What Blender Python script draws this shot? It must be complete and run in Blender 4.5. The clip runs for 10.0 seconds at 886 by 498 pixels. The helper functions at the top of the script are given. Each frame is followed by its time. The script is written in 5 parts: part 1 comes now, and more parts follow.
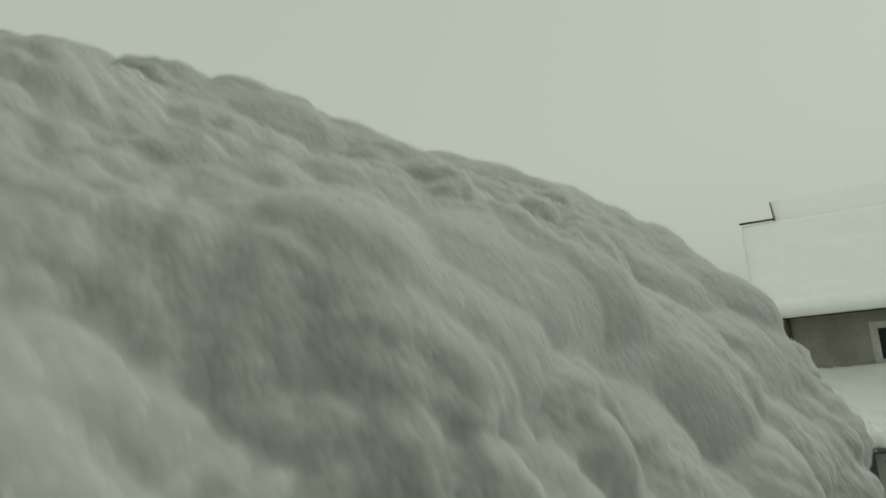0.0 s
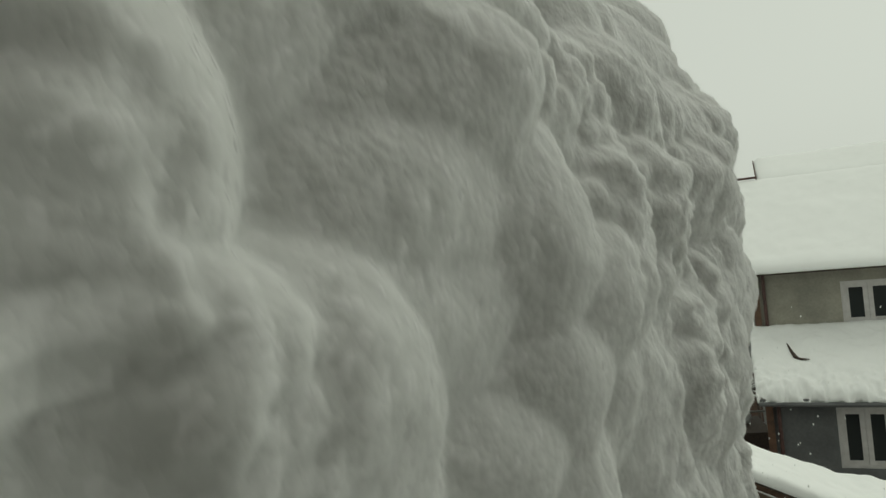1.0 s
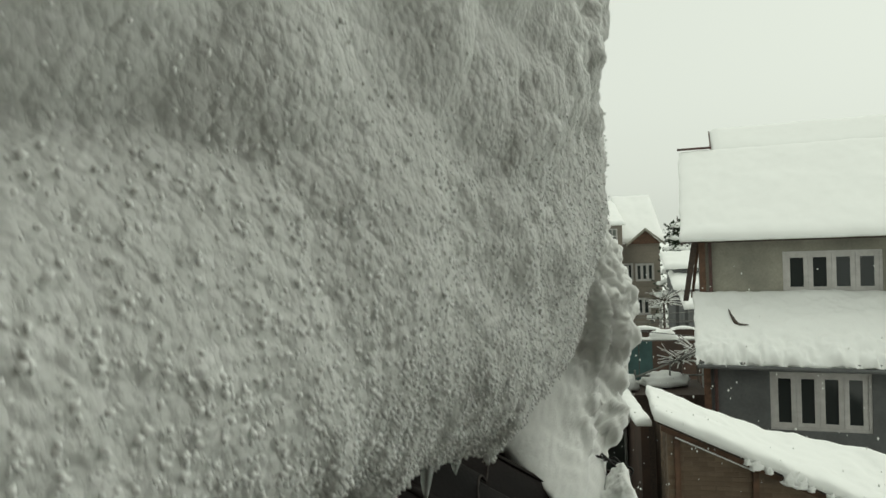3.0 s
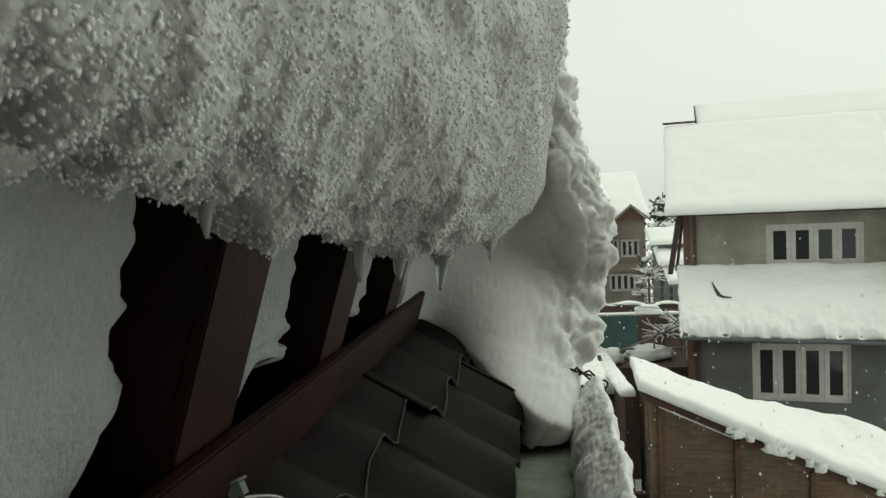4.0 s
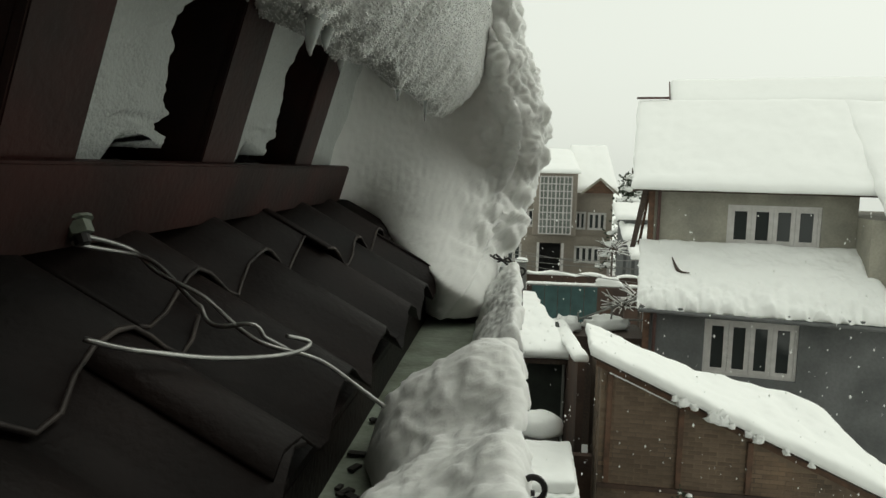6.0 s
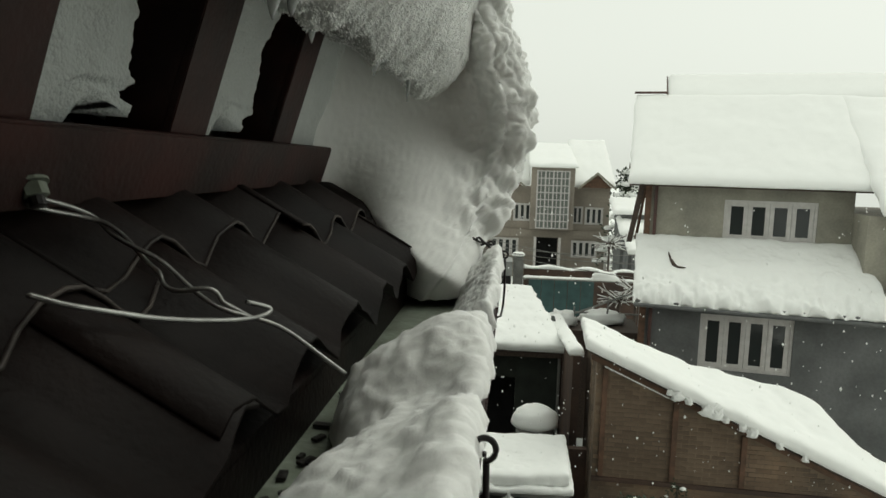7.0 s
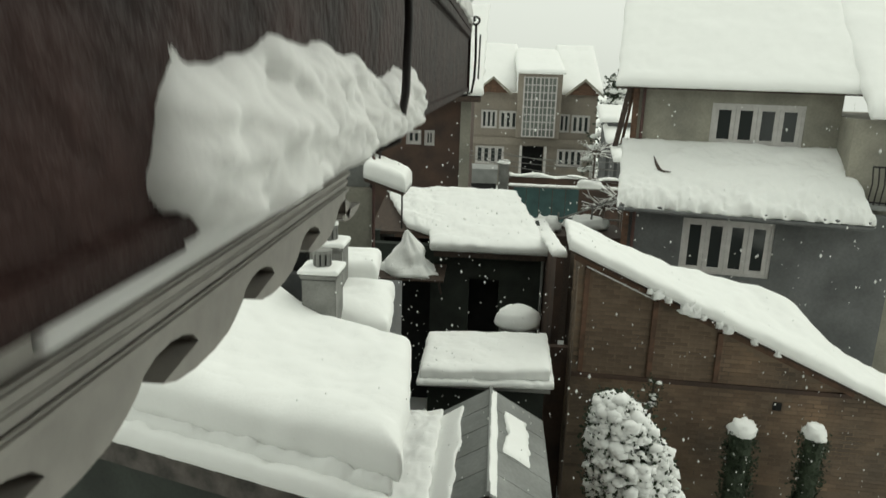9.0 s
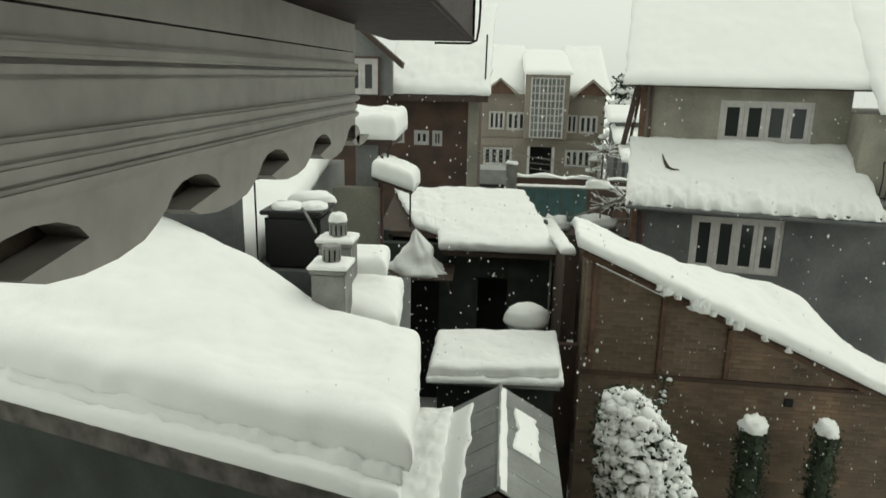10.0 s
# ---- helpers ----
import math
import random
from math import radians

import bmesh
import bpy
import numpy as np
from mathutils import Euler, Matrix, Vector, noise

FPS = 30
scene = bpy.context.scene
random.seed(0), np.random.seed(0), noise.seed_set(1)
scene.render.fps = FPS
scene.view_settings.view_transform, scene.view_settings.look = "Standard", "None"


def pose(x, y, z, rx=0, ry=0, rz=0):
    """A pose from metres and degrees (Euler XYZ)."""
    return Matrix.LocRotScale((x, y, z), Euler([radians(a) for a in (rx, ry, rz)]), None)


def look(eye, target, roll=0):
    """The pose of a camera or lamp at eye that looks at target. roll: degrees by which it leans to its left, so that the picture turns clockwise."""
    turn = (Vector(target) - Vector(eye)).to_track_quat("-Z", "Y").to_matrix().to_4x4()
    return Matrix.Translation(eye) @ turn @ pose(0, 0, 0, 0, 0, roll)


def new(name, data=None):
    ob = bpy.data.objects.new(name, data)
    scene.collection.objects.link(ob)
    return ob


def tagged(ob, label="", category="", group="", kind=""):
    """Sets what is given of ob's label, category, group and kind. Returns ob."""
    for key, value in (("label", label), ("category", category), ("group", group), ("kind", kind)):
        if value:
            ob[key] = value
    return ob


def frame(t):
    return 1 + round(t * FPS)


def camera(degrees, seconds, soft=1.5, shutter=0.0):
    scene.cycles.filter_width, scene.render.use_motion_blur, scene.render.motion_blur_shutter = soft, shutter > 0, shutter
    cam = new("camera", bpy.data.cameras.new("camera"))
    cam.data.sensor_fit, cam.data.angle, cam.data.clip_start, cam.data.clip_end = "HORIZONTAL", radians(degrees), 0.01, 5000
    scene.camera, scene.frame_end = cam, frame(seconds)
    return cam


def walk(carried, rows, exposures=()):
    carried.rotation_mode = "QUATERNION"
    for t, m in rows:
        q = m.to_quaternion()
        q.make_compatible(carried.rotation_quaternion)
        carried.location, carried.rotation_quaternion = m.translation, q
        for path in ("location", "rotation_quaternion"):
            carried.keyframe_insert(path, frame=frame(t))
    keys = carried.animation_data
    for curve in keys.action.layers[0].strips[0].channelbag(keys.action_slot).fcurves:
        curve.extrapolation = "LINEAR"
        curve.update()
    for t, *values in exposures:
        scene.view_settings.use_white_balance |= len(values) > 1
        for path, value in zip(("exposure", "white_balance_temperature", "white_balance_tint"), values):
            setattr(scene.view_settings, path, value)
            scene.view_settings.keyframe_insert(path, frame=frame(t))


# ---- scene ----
cam = camera(65.1, 10.0, soft=1.5, shutter=0.3)

# seconds, eye (x, y, z), heading (right of +y), pitch, roll
PATH = [
    (0.0, 0.020, -0.080, 1.225, -13.58, 5.63, -7.35),
    (0.5, 0.045, -0.080, 1.120, -12.77, 2.53, -6.12),
    (1.0, 0.065, -0.070, 1.045, -12.70, 1.52, -5.25),
    (1.5, 0.090, -0.040, 0.960, -11.61, 0.56, -3.89),
    (2.0, 0.105, 0.000, 0.885, -11.11, -0.78, -3.45),
    (3.5, 0.129, 0.030, 0.725, -8.67, -2.50, -2.45),
    (4.0, 0.135, 0.049, 0.678, -8.41, -3.58, -2.70),
    (4.5, 0.125, 0.039, 0.667, -9.02, -3.07, -1.50),
    (5.0, 0.148, 0.038, 0.623, -7.78, -4.16, -0.30),
    (5.5, 0.179, 0.044, 0.575, -6.18, -6.17, 0.90),
    (7.0, 0.217, 0.053, 0.544, -5.58, -7.09, 1.60),
    (7.5, 0.233, 0.056, 0.492, -4.79, -9.18, 1.70),
    (8.0, 0.237, 0.052, 0.460, -4.46, -10.34, 1.90),
    (8.5, 0.239, 0.088, 0.416, -4.20, -12.36, 2.30),
    (9.0, 0.244, 0.097, 0.353, -4.14, -14.33, 1.80),
    (9.5, 0.251, 0.062, 0.312, -4.45, -17.43, 1.20),
    (10.0, 0.251, 0.055, 0.282, -4.88, -14.12, 1.20),
]


def heading(x, y, z, yaw, pitch, roll):
    a, b = radians(yaw), radians(pitch)
    way = Vector((math.sin(a) * math.cos(b), math.cos(a) * math.cos(b), math.sin(b)))
    eye = Vector((x, y, z))
    return look(eye, eye + way, roll)


walk(cam, [(r[0], heading(*r[1:])) for r in PATH],
     exposures=[(0.0, -0.78, 6850, -8), (1.0, -0.54, 6850, -2), (2.0, -0.40, 6850, -1), (3.5, -0.14, 6800, -2), (5.5, -0.08, 6800, 1), (8.0, -0.10, 6800, 1), (10.0, -0.12, 6800, 0)])

# ---- sky and light: an overcast, snowing day ----
world = bpy.data.worlds.new("sky")
scene.world = world
world.use_nodes = True
wn, wl = world.node_tree.nodes, world.node_tree.links
sky = wn.new("ShaderNodeTexSky")
sky.sky_type = "NISHITA"
sky.sun_disc = False
sky.sun_elevation, sky.sun_rotation = radians(50), radians(60)
sky.dust_density, sky.air_density = 4.0, 1.0
grey = wn.new("ShaderNodeHueSaturation")
grey.inputs["Saturation"].default_value = 0.08
cloud = wn.new("ShaderNodeMix")
cloud.data_type = "RGBA"
cloud.inputs[0].default_value = 0.75
cloud.inputs[7].default_value = (8.0, 8.2, 8.0, 1)
wl.new(sky.outputs[0], grey.inputs["Color"])
wl.new(grey.outputs[0], cloud.inputs[6])
wl.new(cloud.outputs[2], wn["Background"].inputs["Color"])
wn["Background"].inputs["Strength"].default_value = 0.122
sun = new("sun", bpy.data.lights.new("sun", "SUN"))
sun.data.energy, sun.data.angle, sun.data.color = 0.5, radians(40), (1.0, 0.98, 0.95)
sun.matrix_world = look((6, 4, 12), (0, 0, 0))


# ---- materials ----
def material(name, base, dark, scale=8.0, rough=0.7, bump=0.3, fine=90.0, metal=0.0, dist=0.01, contrast=(0.35, 0.7), spec=0.4, coords="Object"):
    m = bpy.data.materials.new(name)
    m.use_nodes = True
    n, l = m.node_tree.nodes, m.node_tree.links
    b = n["Principled BSDF"]
    tc = n.new("ShaderNodeTexCoord")
    big, small = n.new("ShaderNodeTexNoise"), n.new("ShaderNodeTexNoise")
    big.inputs["Scale"].default_value, small.inputs["Scale"].default_value = scale, fine
    big.inputs["Detail"].default_value, small.inputs["Detail"].default_value = 6, 4
    ramp = n.new("ShaderNodeMapRange")
    ramp.inputs[1].default_value, ramp.inputs[2].default_value = contrast
    mix, mix2 = n.new("ShaderNodeMix"), n.new("ShaderNodeMix")
    mix.data_type = mix2.data_type = "RGBA"
    mix.inputs[6].default_value, mix.inputs[7].default_value = (*dark, 1), (*base, 1)
    mix2.blend_type = "MULTIPLY"
    mix2.inputs[0].default_value = 0.35
    add = n.new("ShaderNodeMath")
    add.operation = "ADD"
    bp = n.new("ShaderNodeBump")
    bp.inputs["Strength"].default_value, bp.inputs["Distance"].default_value = bump, dist
    for t in (big, small):
        l.new(tc.outputs[coords], t.inputs["Vector"])
    l.new(big.outputs[0], ramp.inputs[0])
    l.new(ramp.outputs[0], mix.inputs[0])
    l.new(mix.outputs[2], mix2.inputs[6])
    l.new(small.outputs[0], mix2.inputs[7])
    l.new(mix2.outputs[2], b.inputs["Base Color"])
    l.new(big.outputs[0], add.inputs[0])
    l.new(small.outputs[0], add.inputs[1])
    l.new(add.outputs[0], bp.inputs["Height"])
    l.new(bp.outputs[0], b.inputs["Normal"])
    b.inputs["Roughness"].default_value, b.inputs["Metallic"].default_value = rough, metal
    b.inputs["Specular IOR Level"].default_value = spec
    return m


def snow_material(name, base, grain, lumps, bump, dist, rough=0.7, glint=0.0, soft_above=None, soak=0.0, haze=0.012):
    """White granular snow: soft lumps, coarse grains and small wet glints."""
    m = bpy.data.materials.new(name)
    m.use_nodes = True
    n, l = m.node_tree.nodes, m.node_tree.links
    b = n["Principled BSDF"]
    tc = n.new("ShaderNodeTexCoord")
    fine, noi = n.new("ShaderNodeTexNoise"), n.new("ShaderNodeTexNoise")
    fine.inputs["Scale"].default_value, fine.inputs["Detail"].default_value = grain, 3
    noi.inputs["Scale"].default_value, noi.inputs["Detail"].default_value, noi.inputs["Roughness"].default_value = lumps, 9, 0.62
    add = n.new("ShaderNodeMath")
    add.operation = "MULTIPLY_ADD"
    add.inputs[1].default_value = 0.5
    bp = n.new("ShaderNodeBump")
    bp.inputs["Strength"].default_value, bp.inputs["Distance"].default_value = bump, dist
    col = n.new("ShaderNodeMix")
    col.data_type = "RGBA"
    col.inputs[6].default_value, col.inputs[7].default_value = (*[c * 0.93 for c in base], 1), (*base, 1)
    for t in (fine, noi):
        l.new(tc.outputs["Object"], t.inputs["Vector"])
    l.new(fine.outputs[0], add.inputs[0])
    l.new(noi.outputs[0], add.inputs[2])
    l.new(add.outputs[0], bp.inputs["Height"])
    l.new(noi.outputs[0], col.inputs[0])
    l.new(col.outputs[2], b.inputs["Base Color"])
    l.new(bp.outputs[0], b.inputs["Normal"])
    b.inputs["Roughness"].default_value = rough
    b.inputs["Specular IOR Level"].default_value = 0.3
    if soak:
        b.inputs["Subsurface Weight"].default_value = soak
        b.inputs["Subsurface Radius"].default_value = (1.0, 1.0, 1.0)
        b.inputs["Subsurface Scale"].default_value = haze
    # Bump fades with height, a softer upper slab in place of focus blur.
    if soft_above:
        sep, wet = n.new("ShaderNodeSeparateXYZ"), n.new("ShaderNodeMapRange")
        wet.inputs[1].default_value, wet.inputs[2].default_value = soft_above
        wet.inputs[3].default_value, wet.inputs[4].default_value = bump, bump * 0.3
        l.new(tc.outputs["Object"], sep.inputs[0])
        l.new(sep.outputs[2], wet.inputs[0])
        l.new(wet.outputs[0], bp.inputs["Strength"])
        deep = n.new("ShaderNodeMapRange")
        deep.inputs[1].default_value, deep.inputs[2].default_value = soft_above
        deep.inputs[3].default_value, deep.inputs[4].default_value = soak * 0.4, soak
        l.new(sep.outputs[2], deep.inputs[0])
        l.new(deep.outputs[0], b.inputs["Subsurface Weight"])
    if glint:
        # packed round grains, some of them paler and some glossy
        cell, chunk = n.new("ShaderNodeTexVoronoi"), n.new("ShaderNodeTexVoronoi")
        cell.inputs["Scale"].default_value, chunk.inputs["Scale"].default_value = grain * 1.15, grain * 0.5
        pick, pale = n.new("ShaderNodeMapRange"), n.new("ShaderNodeMapRange")
        pick.inputs[1].default_value, pick.inputs[2].default_value = 0.70, 0.95
        pale.inputs[1].default_value, pale.inputs[2].default_value, pale.inputs[4].default_value = 0.6, 1.0, 0.5
        rounds = n.new("ShaderNodeMath")
        rounds.operation = "MULTIPLY_ADD"
        rounds.inputs[1].default_value = 0.5
        inv = n.new("ShaderNodeMath")
        inv.operation = "MULTIPLY_ADD"
        inv.inputs[1].default_value = -glint
        whiter = n.new("ShaderNodeMix")
        whiter.data_type = "RGBA"
        whiter.inputs[7].default_value = (*[min(0.95, c * 1.45) for c in base], 1)
        sharp = n.new("ShaderNodeBump")
        sharp.inputs["Strength"].default_value, sharp.inputs["Distance"].default_value = 1.0, 0.004
        for v in (cell, chunk):
            l.new(tc.outputs["Object"], v.inputs["Vector"])
        l.new(cell.outputs["Color"], pick.inputs[0])
        l.new(cell.outputs["Color"], pale.inputs[0])
        l.new(pale.outputs[0], whiter.inputs[0])
        l.new(col.outputs[2], whiter.inputs[6])
        l.new(whiter.outputs[2], b.inputs["Base Color"])
        l.new(cell.outputs["Distance"], rounds.inputs[0])
        l.new(chunk.outputs["Distance"], rounds.inputs[2])
        l.new(rounds.outputs[0], inv.inputs[0])
        l.new(add.outputs[0], inv.inputs[2])
        l.new(inv.outputs[0], bp.inputs["Height"])
        l.new(cell.outputs["Distance"], sharp.inputs["Height"])
        l.new(sharp.outputs[0], b.inputs["Coat Normal"])
        l.new(pick.outputs[0], b.inputs["Coat Weight"])
        b.inputs["Coat Roughness"].default_value = 0.12
    return m


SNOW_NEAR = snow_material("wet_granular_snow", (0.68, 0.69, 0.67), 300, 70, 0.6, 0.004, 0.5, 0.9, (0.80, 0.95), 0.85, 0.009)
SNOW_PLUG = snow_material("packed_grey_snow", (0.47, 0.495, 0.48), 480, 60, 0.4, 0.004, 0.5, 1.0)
SNOW_LOBE = snow_material("smooth_snow", (0.86, 0.87, 0.85), 300, 45, 0.2, 0.003, 0.7, 0.0, None, 0.9)
SNOW_SOFT = snow_material("soft_snow", (0.86, 0.87, 0.85), 160, 60, 0.2, 0.004, 0.75, 0.0, None, 0.8)
SNOW_FAR = snow_material("roof_snow", (0.92, 0.93, 0.91), 22, 3, 0.2, 0.03, 0.8)
GRAIN = bpy.data.materials.new("wet_ice_grain")
GRAIN.use_nodes = True
gp = GRAIN.node_tree.nodes["Principled BSDF"]
gp.inputs["Base Color"].default_value = (0.95, 0.96, 0.95, 1)
gp.inputs["Roughness"].default_value, gp.inputs["IOR"].default_value, gp.inputs["Transmission Weight"].default_value = 0.15, 1.31, 0.0
RED_IRON = material("red_oxide_iron", (0.047, 0.013, 0.010), (0.016, 0.0075, 0.006), 14, 0.55, 0.25, 160, 0.0, 0.003, spec=0.2)
SHEET = material("brown_sheet", (0.0125, 0.0068, 0.0056), (0.0045, 0.0031, 0.0027), 9, 0.5, 0.3, 200, 0.0, 0.002, spec=0.08)
SHEET_EDGE = material("worn_highlit_sheet_edge", (0.085, 0.068, 0.058), (0.015, 0.010, 0.009), 45, 0.6, 0.3, 260, 0.2, 0.001)
GUTTER_PAINT = material("maroon_gutter_paint", (0.050, 0.024, 0.021), (0.016, 0.0075, 0.007), 34, 0.55, 0.5, 160, 0.0, 0.004, spec=0.15)
# Even dark colour of the leaf scraps and of the painted trough shade.
LEAF_AND_SHADE = material("leaf_and_trough_shade", (0.018, 0.014, 0.010), (0.008, 0.007, 0.005), 60, 0.6, 0.5, 220, 0.0, 0.002)
TROUGH = material("algae_stained_zinc", (0.30, 0.34, 0.28), (0.15, 0.17, 0.13), 30, 0.45, 0.3, 150, 0.0, 0.003)
VALANCE = material("grey_valance_paint", (0.50, 0.48, 0.44), (0.38, 0.36, 0.33), 6, 0.6, 0.15, 60, 0.0, 0.003)
DARK_WOOD = material("dark_soffit_wood", (0.10, 0.07, 0.05), (0.05, 0.035, 0.03), 20, 0.7, 0.3, 90)
WIRE = material("galvanised_wire", (0.5, 0.5, 0.48), (0.3, 0.3, 0.29), 60, 0.35, 0.2, 300, 0.8, 0.001)
HOOK = material("black_iron_rod", (0.035, 0.03, 0.03), (0.02, 0.018, 0.018), 40, 0.5, 0.2, 200, 0.3, 0.001)
ICE = material("clear_ice", (0.85, 0.88, 0.87), (0.75, 0.78, 0.77), 40, 0.08, 0.3, 120, 0.0, 0.002)
ICE.node_tree.nodes["Principled BSDF"].inputs["Transmission Weight"].default_value = 0.6
# Pale panes: the curtains behind the stair glass put into its colour.
CURTAINED = material("curtained_glass", (0.24, 0.26, 0.24), (0.16, 0.175, 0.16), 0.8, 0.25, 0.1, 5, 0.0, 0.01)
PLASTER = material("grey_cement_plaster", (0.30, 0.31, 0.30), (0.20, 0.205, 0.20), 0.9, 0.85, 0.25, 14, 0.0, 0.02)
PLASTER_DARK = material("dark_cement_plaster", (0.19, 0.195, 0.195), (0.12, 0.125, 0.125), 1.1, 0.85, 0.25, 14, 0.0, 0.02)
CREAM = material("stained_cream_plaster", (0.42, 0.40, 0.33), (0.28, 0.27, 0.23), 1.3, 0.85, 0.2, 18, 0.0, 0.02)
WHITE_PAINT = material("white_window_paint", (0.72, 0.70, 0.68), (0.58, 0.56, 0.54), 5, 0.5, 0.1, 40)
MAROON_TRIM = material("maroon_trim_paint", (0.14, 0.07, 0.06), (0.08, 0.045, 0.04), 5, 0.6, 0.2, 40)
BRICK = material("weathered_brick", (0.290, 0.185, 0.110), (0.130, 0.098, 0.070), 0.9, 0.9, 0.4, 26, 0.0, 0.01)
bn, bl = BRICK.node_tree.nodes, BRICK.node_tree.links
info, hue, spread_ = bn.new("ShaderNodeObjectInfo"), bn.new("ShaderNodeHueSaturation"), bn.new("ShaderNodeMapRange")
isl = bn.new("ShaderNodeNewGeometry")
both = bn.new("ShaderNodeMath")
both.operation = "ADD"
frac = bn.new("ShaderNodeMath")
frac.operation = "FRACT"
bl.new(info.outputs["Random"], both.inputs[0])
bl.new(isl.outputs["Random Per Island"], both.inputs[1])
bl.new(both.outputs[0], frac.inputs[0])
spread_.inputs[3].default_value, spread_.inputs[4].default_value = 0.84, 1.18
bl.new(frac.outputs[0], spread_.inputs[0])
bl.new(spread_.outputs[0], hue.inputs["Value"])
hue.inputs["Saturation"].default_value = 0.9
shade = bn["Principled BSDF"].inputs["Base Color"]
bl.new(shade.links[0].from_socket, hue.inputs["Color"])
bl.new(hue.outputs[0], shade)
MORTAR = material("dirty_mortar", (0.27, 0.20, 0.14), (0.13, 0.10, 0.075), 1.5, 0.95, 0.4, 30)
BRICK_DARK = material("dark_red_brick", (0.125, 0.078, 0.058), (0.070, 0.050, 0.042), 1.4, 0.9, 0.4, 22)
TIMBER = material("brown_weathered_timber", (0.20, 0.11, 0.07), (0.10, 0.06, 0.04), 6, 0.75, 0.3, 60)
TIN = material("dull_tin_sheet", (0.36, 0.37, 0.36), (0.25, 0.26, 0.25), 1.5, 0.45, 0.2, 18, 0.2, 0.01)
# Near-black base: shade inside rooms, pots and other openings put into the colour.
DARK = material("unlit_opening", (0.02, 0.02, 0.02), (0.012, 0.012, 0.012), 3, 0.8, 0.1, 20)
STAINED_EDGE = material("stained_roof_edge", (0.16, 0.14, 0.125), (0.05, 0.045, 0.04), 5, 0.8, 0.3, 60)
# Very dark green base: the shade on these walls is put into it.
SHADE_WALL = material("shaded_green_plaster", (0.055, 0.065, 0.055), (0.03, 0.035, 0.03), 1.5, 0.9, 0.2, 30)
CONCRETE = material("grey_concrete", (0.34, 0.34, 0.32), (0.20, 0.20, 0.19), 3, 0.9, 0.3, 40)
TEAL = material("teal_sheet_gate", (0.06, 0.13, 0.13), (0.04, 0.085, 0.085), 2, 0.6, 0.2, 20)
BLACK_PLASTIC = material("black_tank_plastic", (0.02, 0.02, 0.02), (0.013, 0.013, 0.013), 3, 0.5, 0.1, 30)
LEAF = material("dark_evergreen_leaf", (0.05, 0.07, 0.04), (0.025, 0.04, 0.02), 4, 0.7, 0.2, 50)
BARK = material("grey_brown_bark", (0.14, 0.11, 0.09), (0.08, 0.065, 0.055), 6, 0.9, 0.4, 60)
FAR_WALL = material("tan_rendered_wall", (0.34, 0.30, 0.25), (0.25, 0.22, 0.185), 0.5, 0.9, 0.2, 8)

GLASS = bpy.data.materials.new("dark_window_glass")
GLASS.use_nodes = True
g = GLASS.node_tree.nodes["Principled BSDF"]
g.inputs["Base Color"].default_value = (0.03, 0.035, 0.035, 1)
g.inputs["Roughness"].default_value = 0.08


# ---- mesh helpers ----
def mesh_of(name, bm, mat, smooth=False):
    me = bpy.data.meshes.new(name)
    bmesh.ops.recalc_face_normals(bm, faces=bm.faces[:])
    bm.to_mesh(me)
    bm.free()
    if smooth:
        me.polygons.foreach_set("use_smooth", [True] * len(me.polygons))
    me.materials.append(mat)
    return me


def part(name, bm, mat, parent=None, label="", smooth=False):
    ob = new(name, mesh_of(name, bm, mat, smooth))
    if parent:
        ob.parent = parent
    return tagged(ob, label)


def thing(name, label, category, group="", kind="", at=None):
    ob = new(name)
    if at:
        ob.matrix_basis = at
    return tagged(ob, label, category, group, kind)


def box(bm, a, b, m=None):
    vs = [bm.verts.new((x, y, z)) for x in (a[0], b[0]) for y in (a[1], b[1]) for z in (a[2], b[2])]
    for f in ((0, 1, 3, 2), (4, 6, 7, 5), (0, 4, 5, 1), (2, 3, 7, 6), (0, 2, 6, 4), (1, 5, 7, 3)):
        bm.faces.new([vs[i] for i in f])
    if m:
        bmesh.ops.transform(bm, matrix=m, verts=vs)
    return vs


def boxed(a, b, bevel=0.0, m=None):
    bm = bmesh.new()
    box(bm, a, b)
    if bevel:
        bmesh.ops.bevel(bm, geom=bm.edges[:], offset=bevel, segments=2, affect="EDGES")
    if m:
        bmesh.ops.transform(bm, matrix=m, verts=bm.verts[:])
    return bm


def prism(outline, a, b, axis="y"):
    """A flat outline pushed from a to b along an axis. The outline is (x, z), (y, z) or (x, y)."""
    bm = bmesh.new()
    place = {"y": lambda p, d: (p[0], d, p[1]), "x": lambda p, d: (d, p[0], p[1]), "z": lambda p, d: (p[0], p[1], d)}[axis]
    lo = [bm.verts.new(place(p, a)) for p in outline]
    hi = [bm.verts.new(place(p, b)) for p in outline]
    bm.faces.new(lo)
    bm.faces.new(hi[::-1])
    k = len(outline)
    for i in range(k):
        bm.faces.new((lo[i], lo[(i + 1) % k], hi[(i + 1) % k], hi[i]))
    return bm


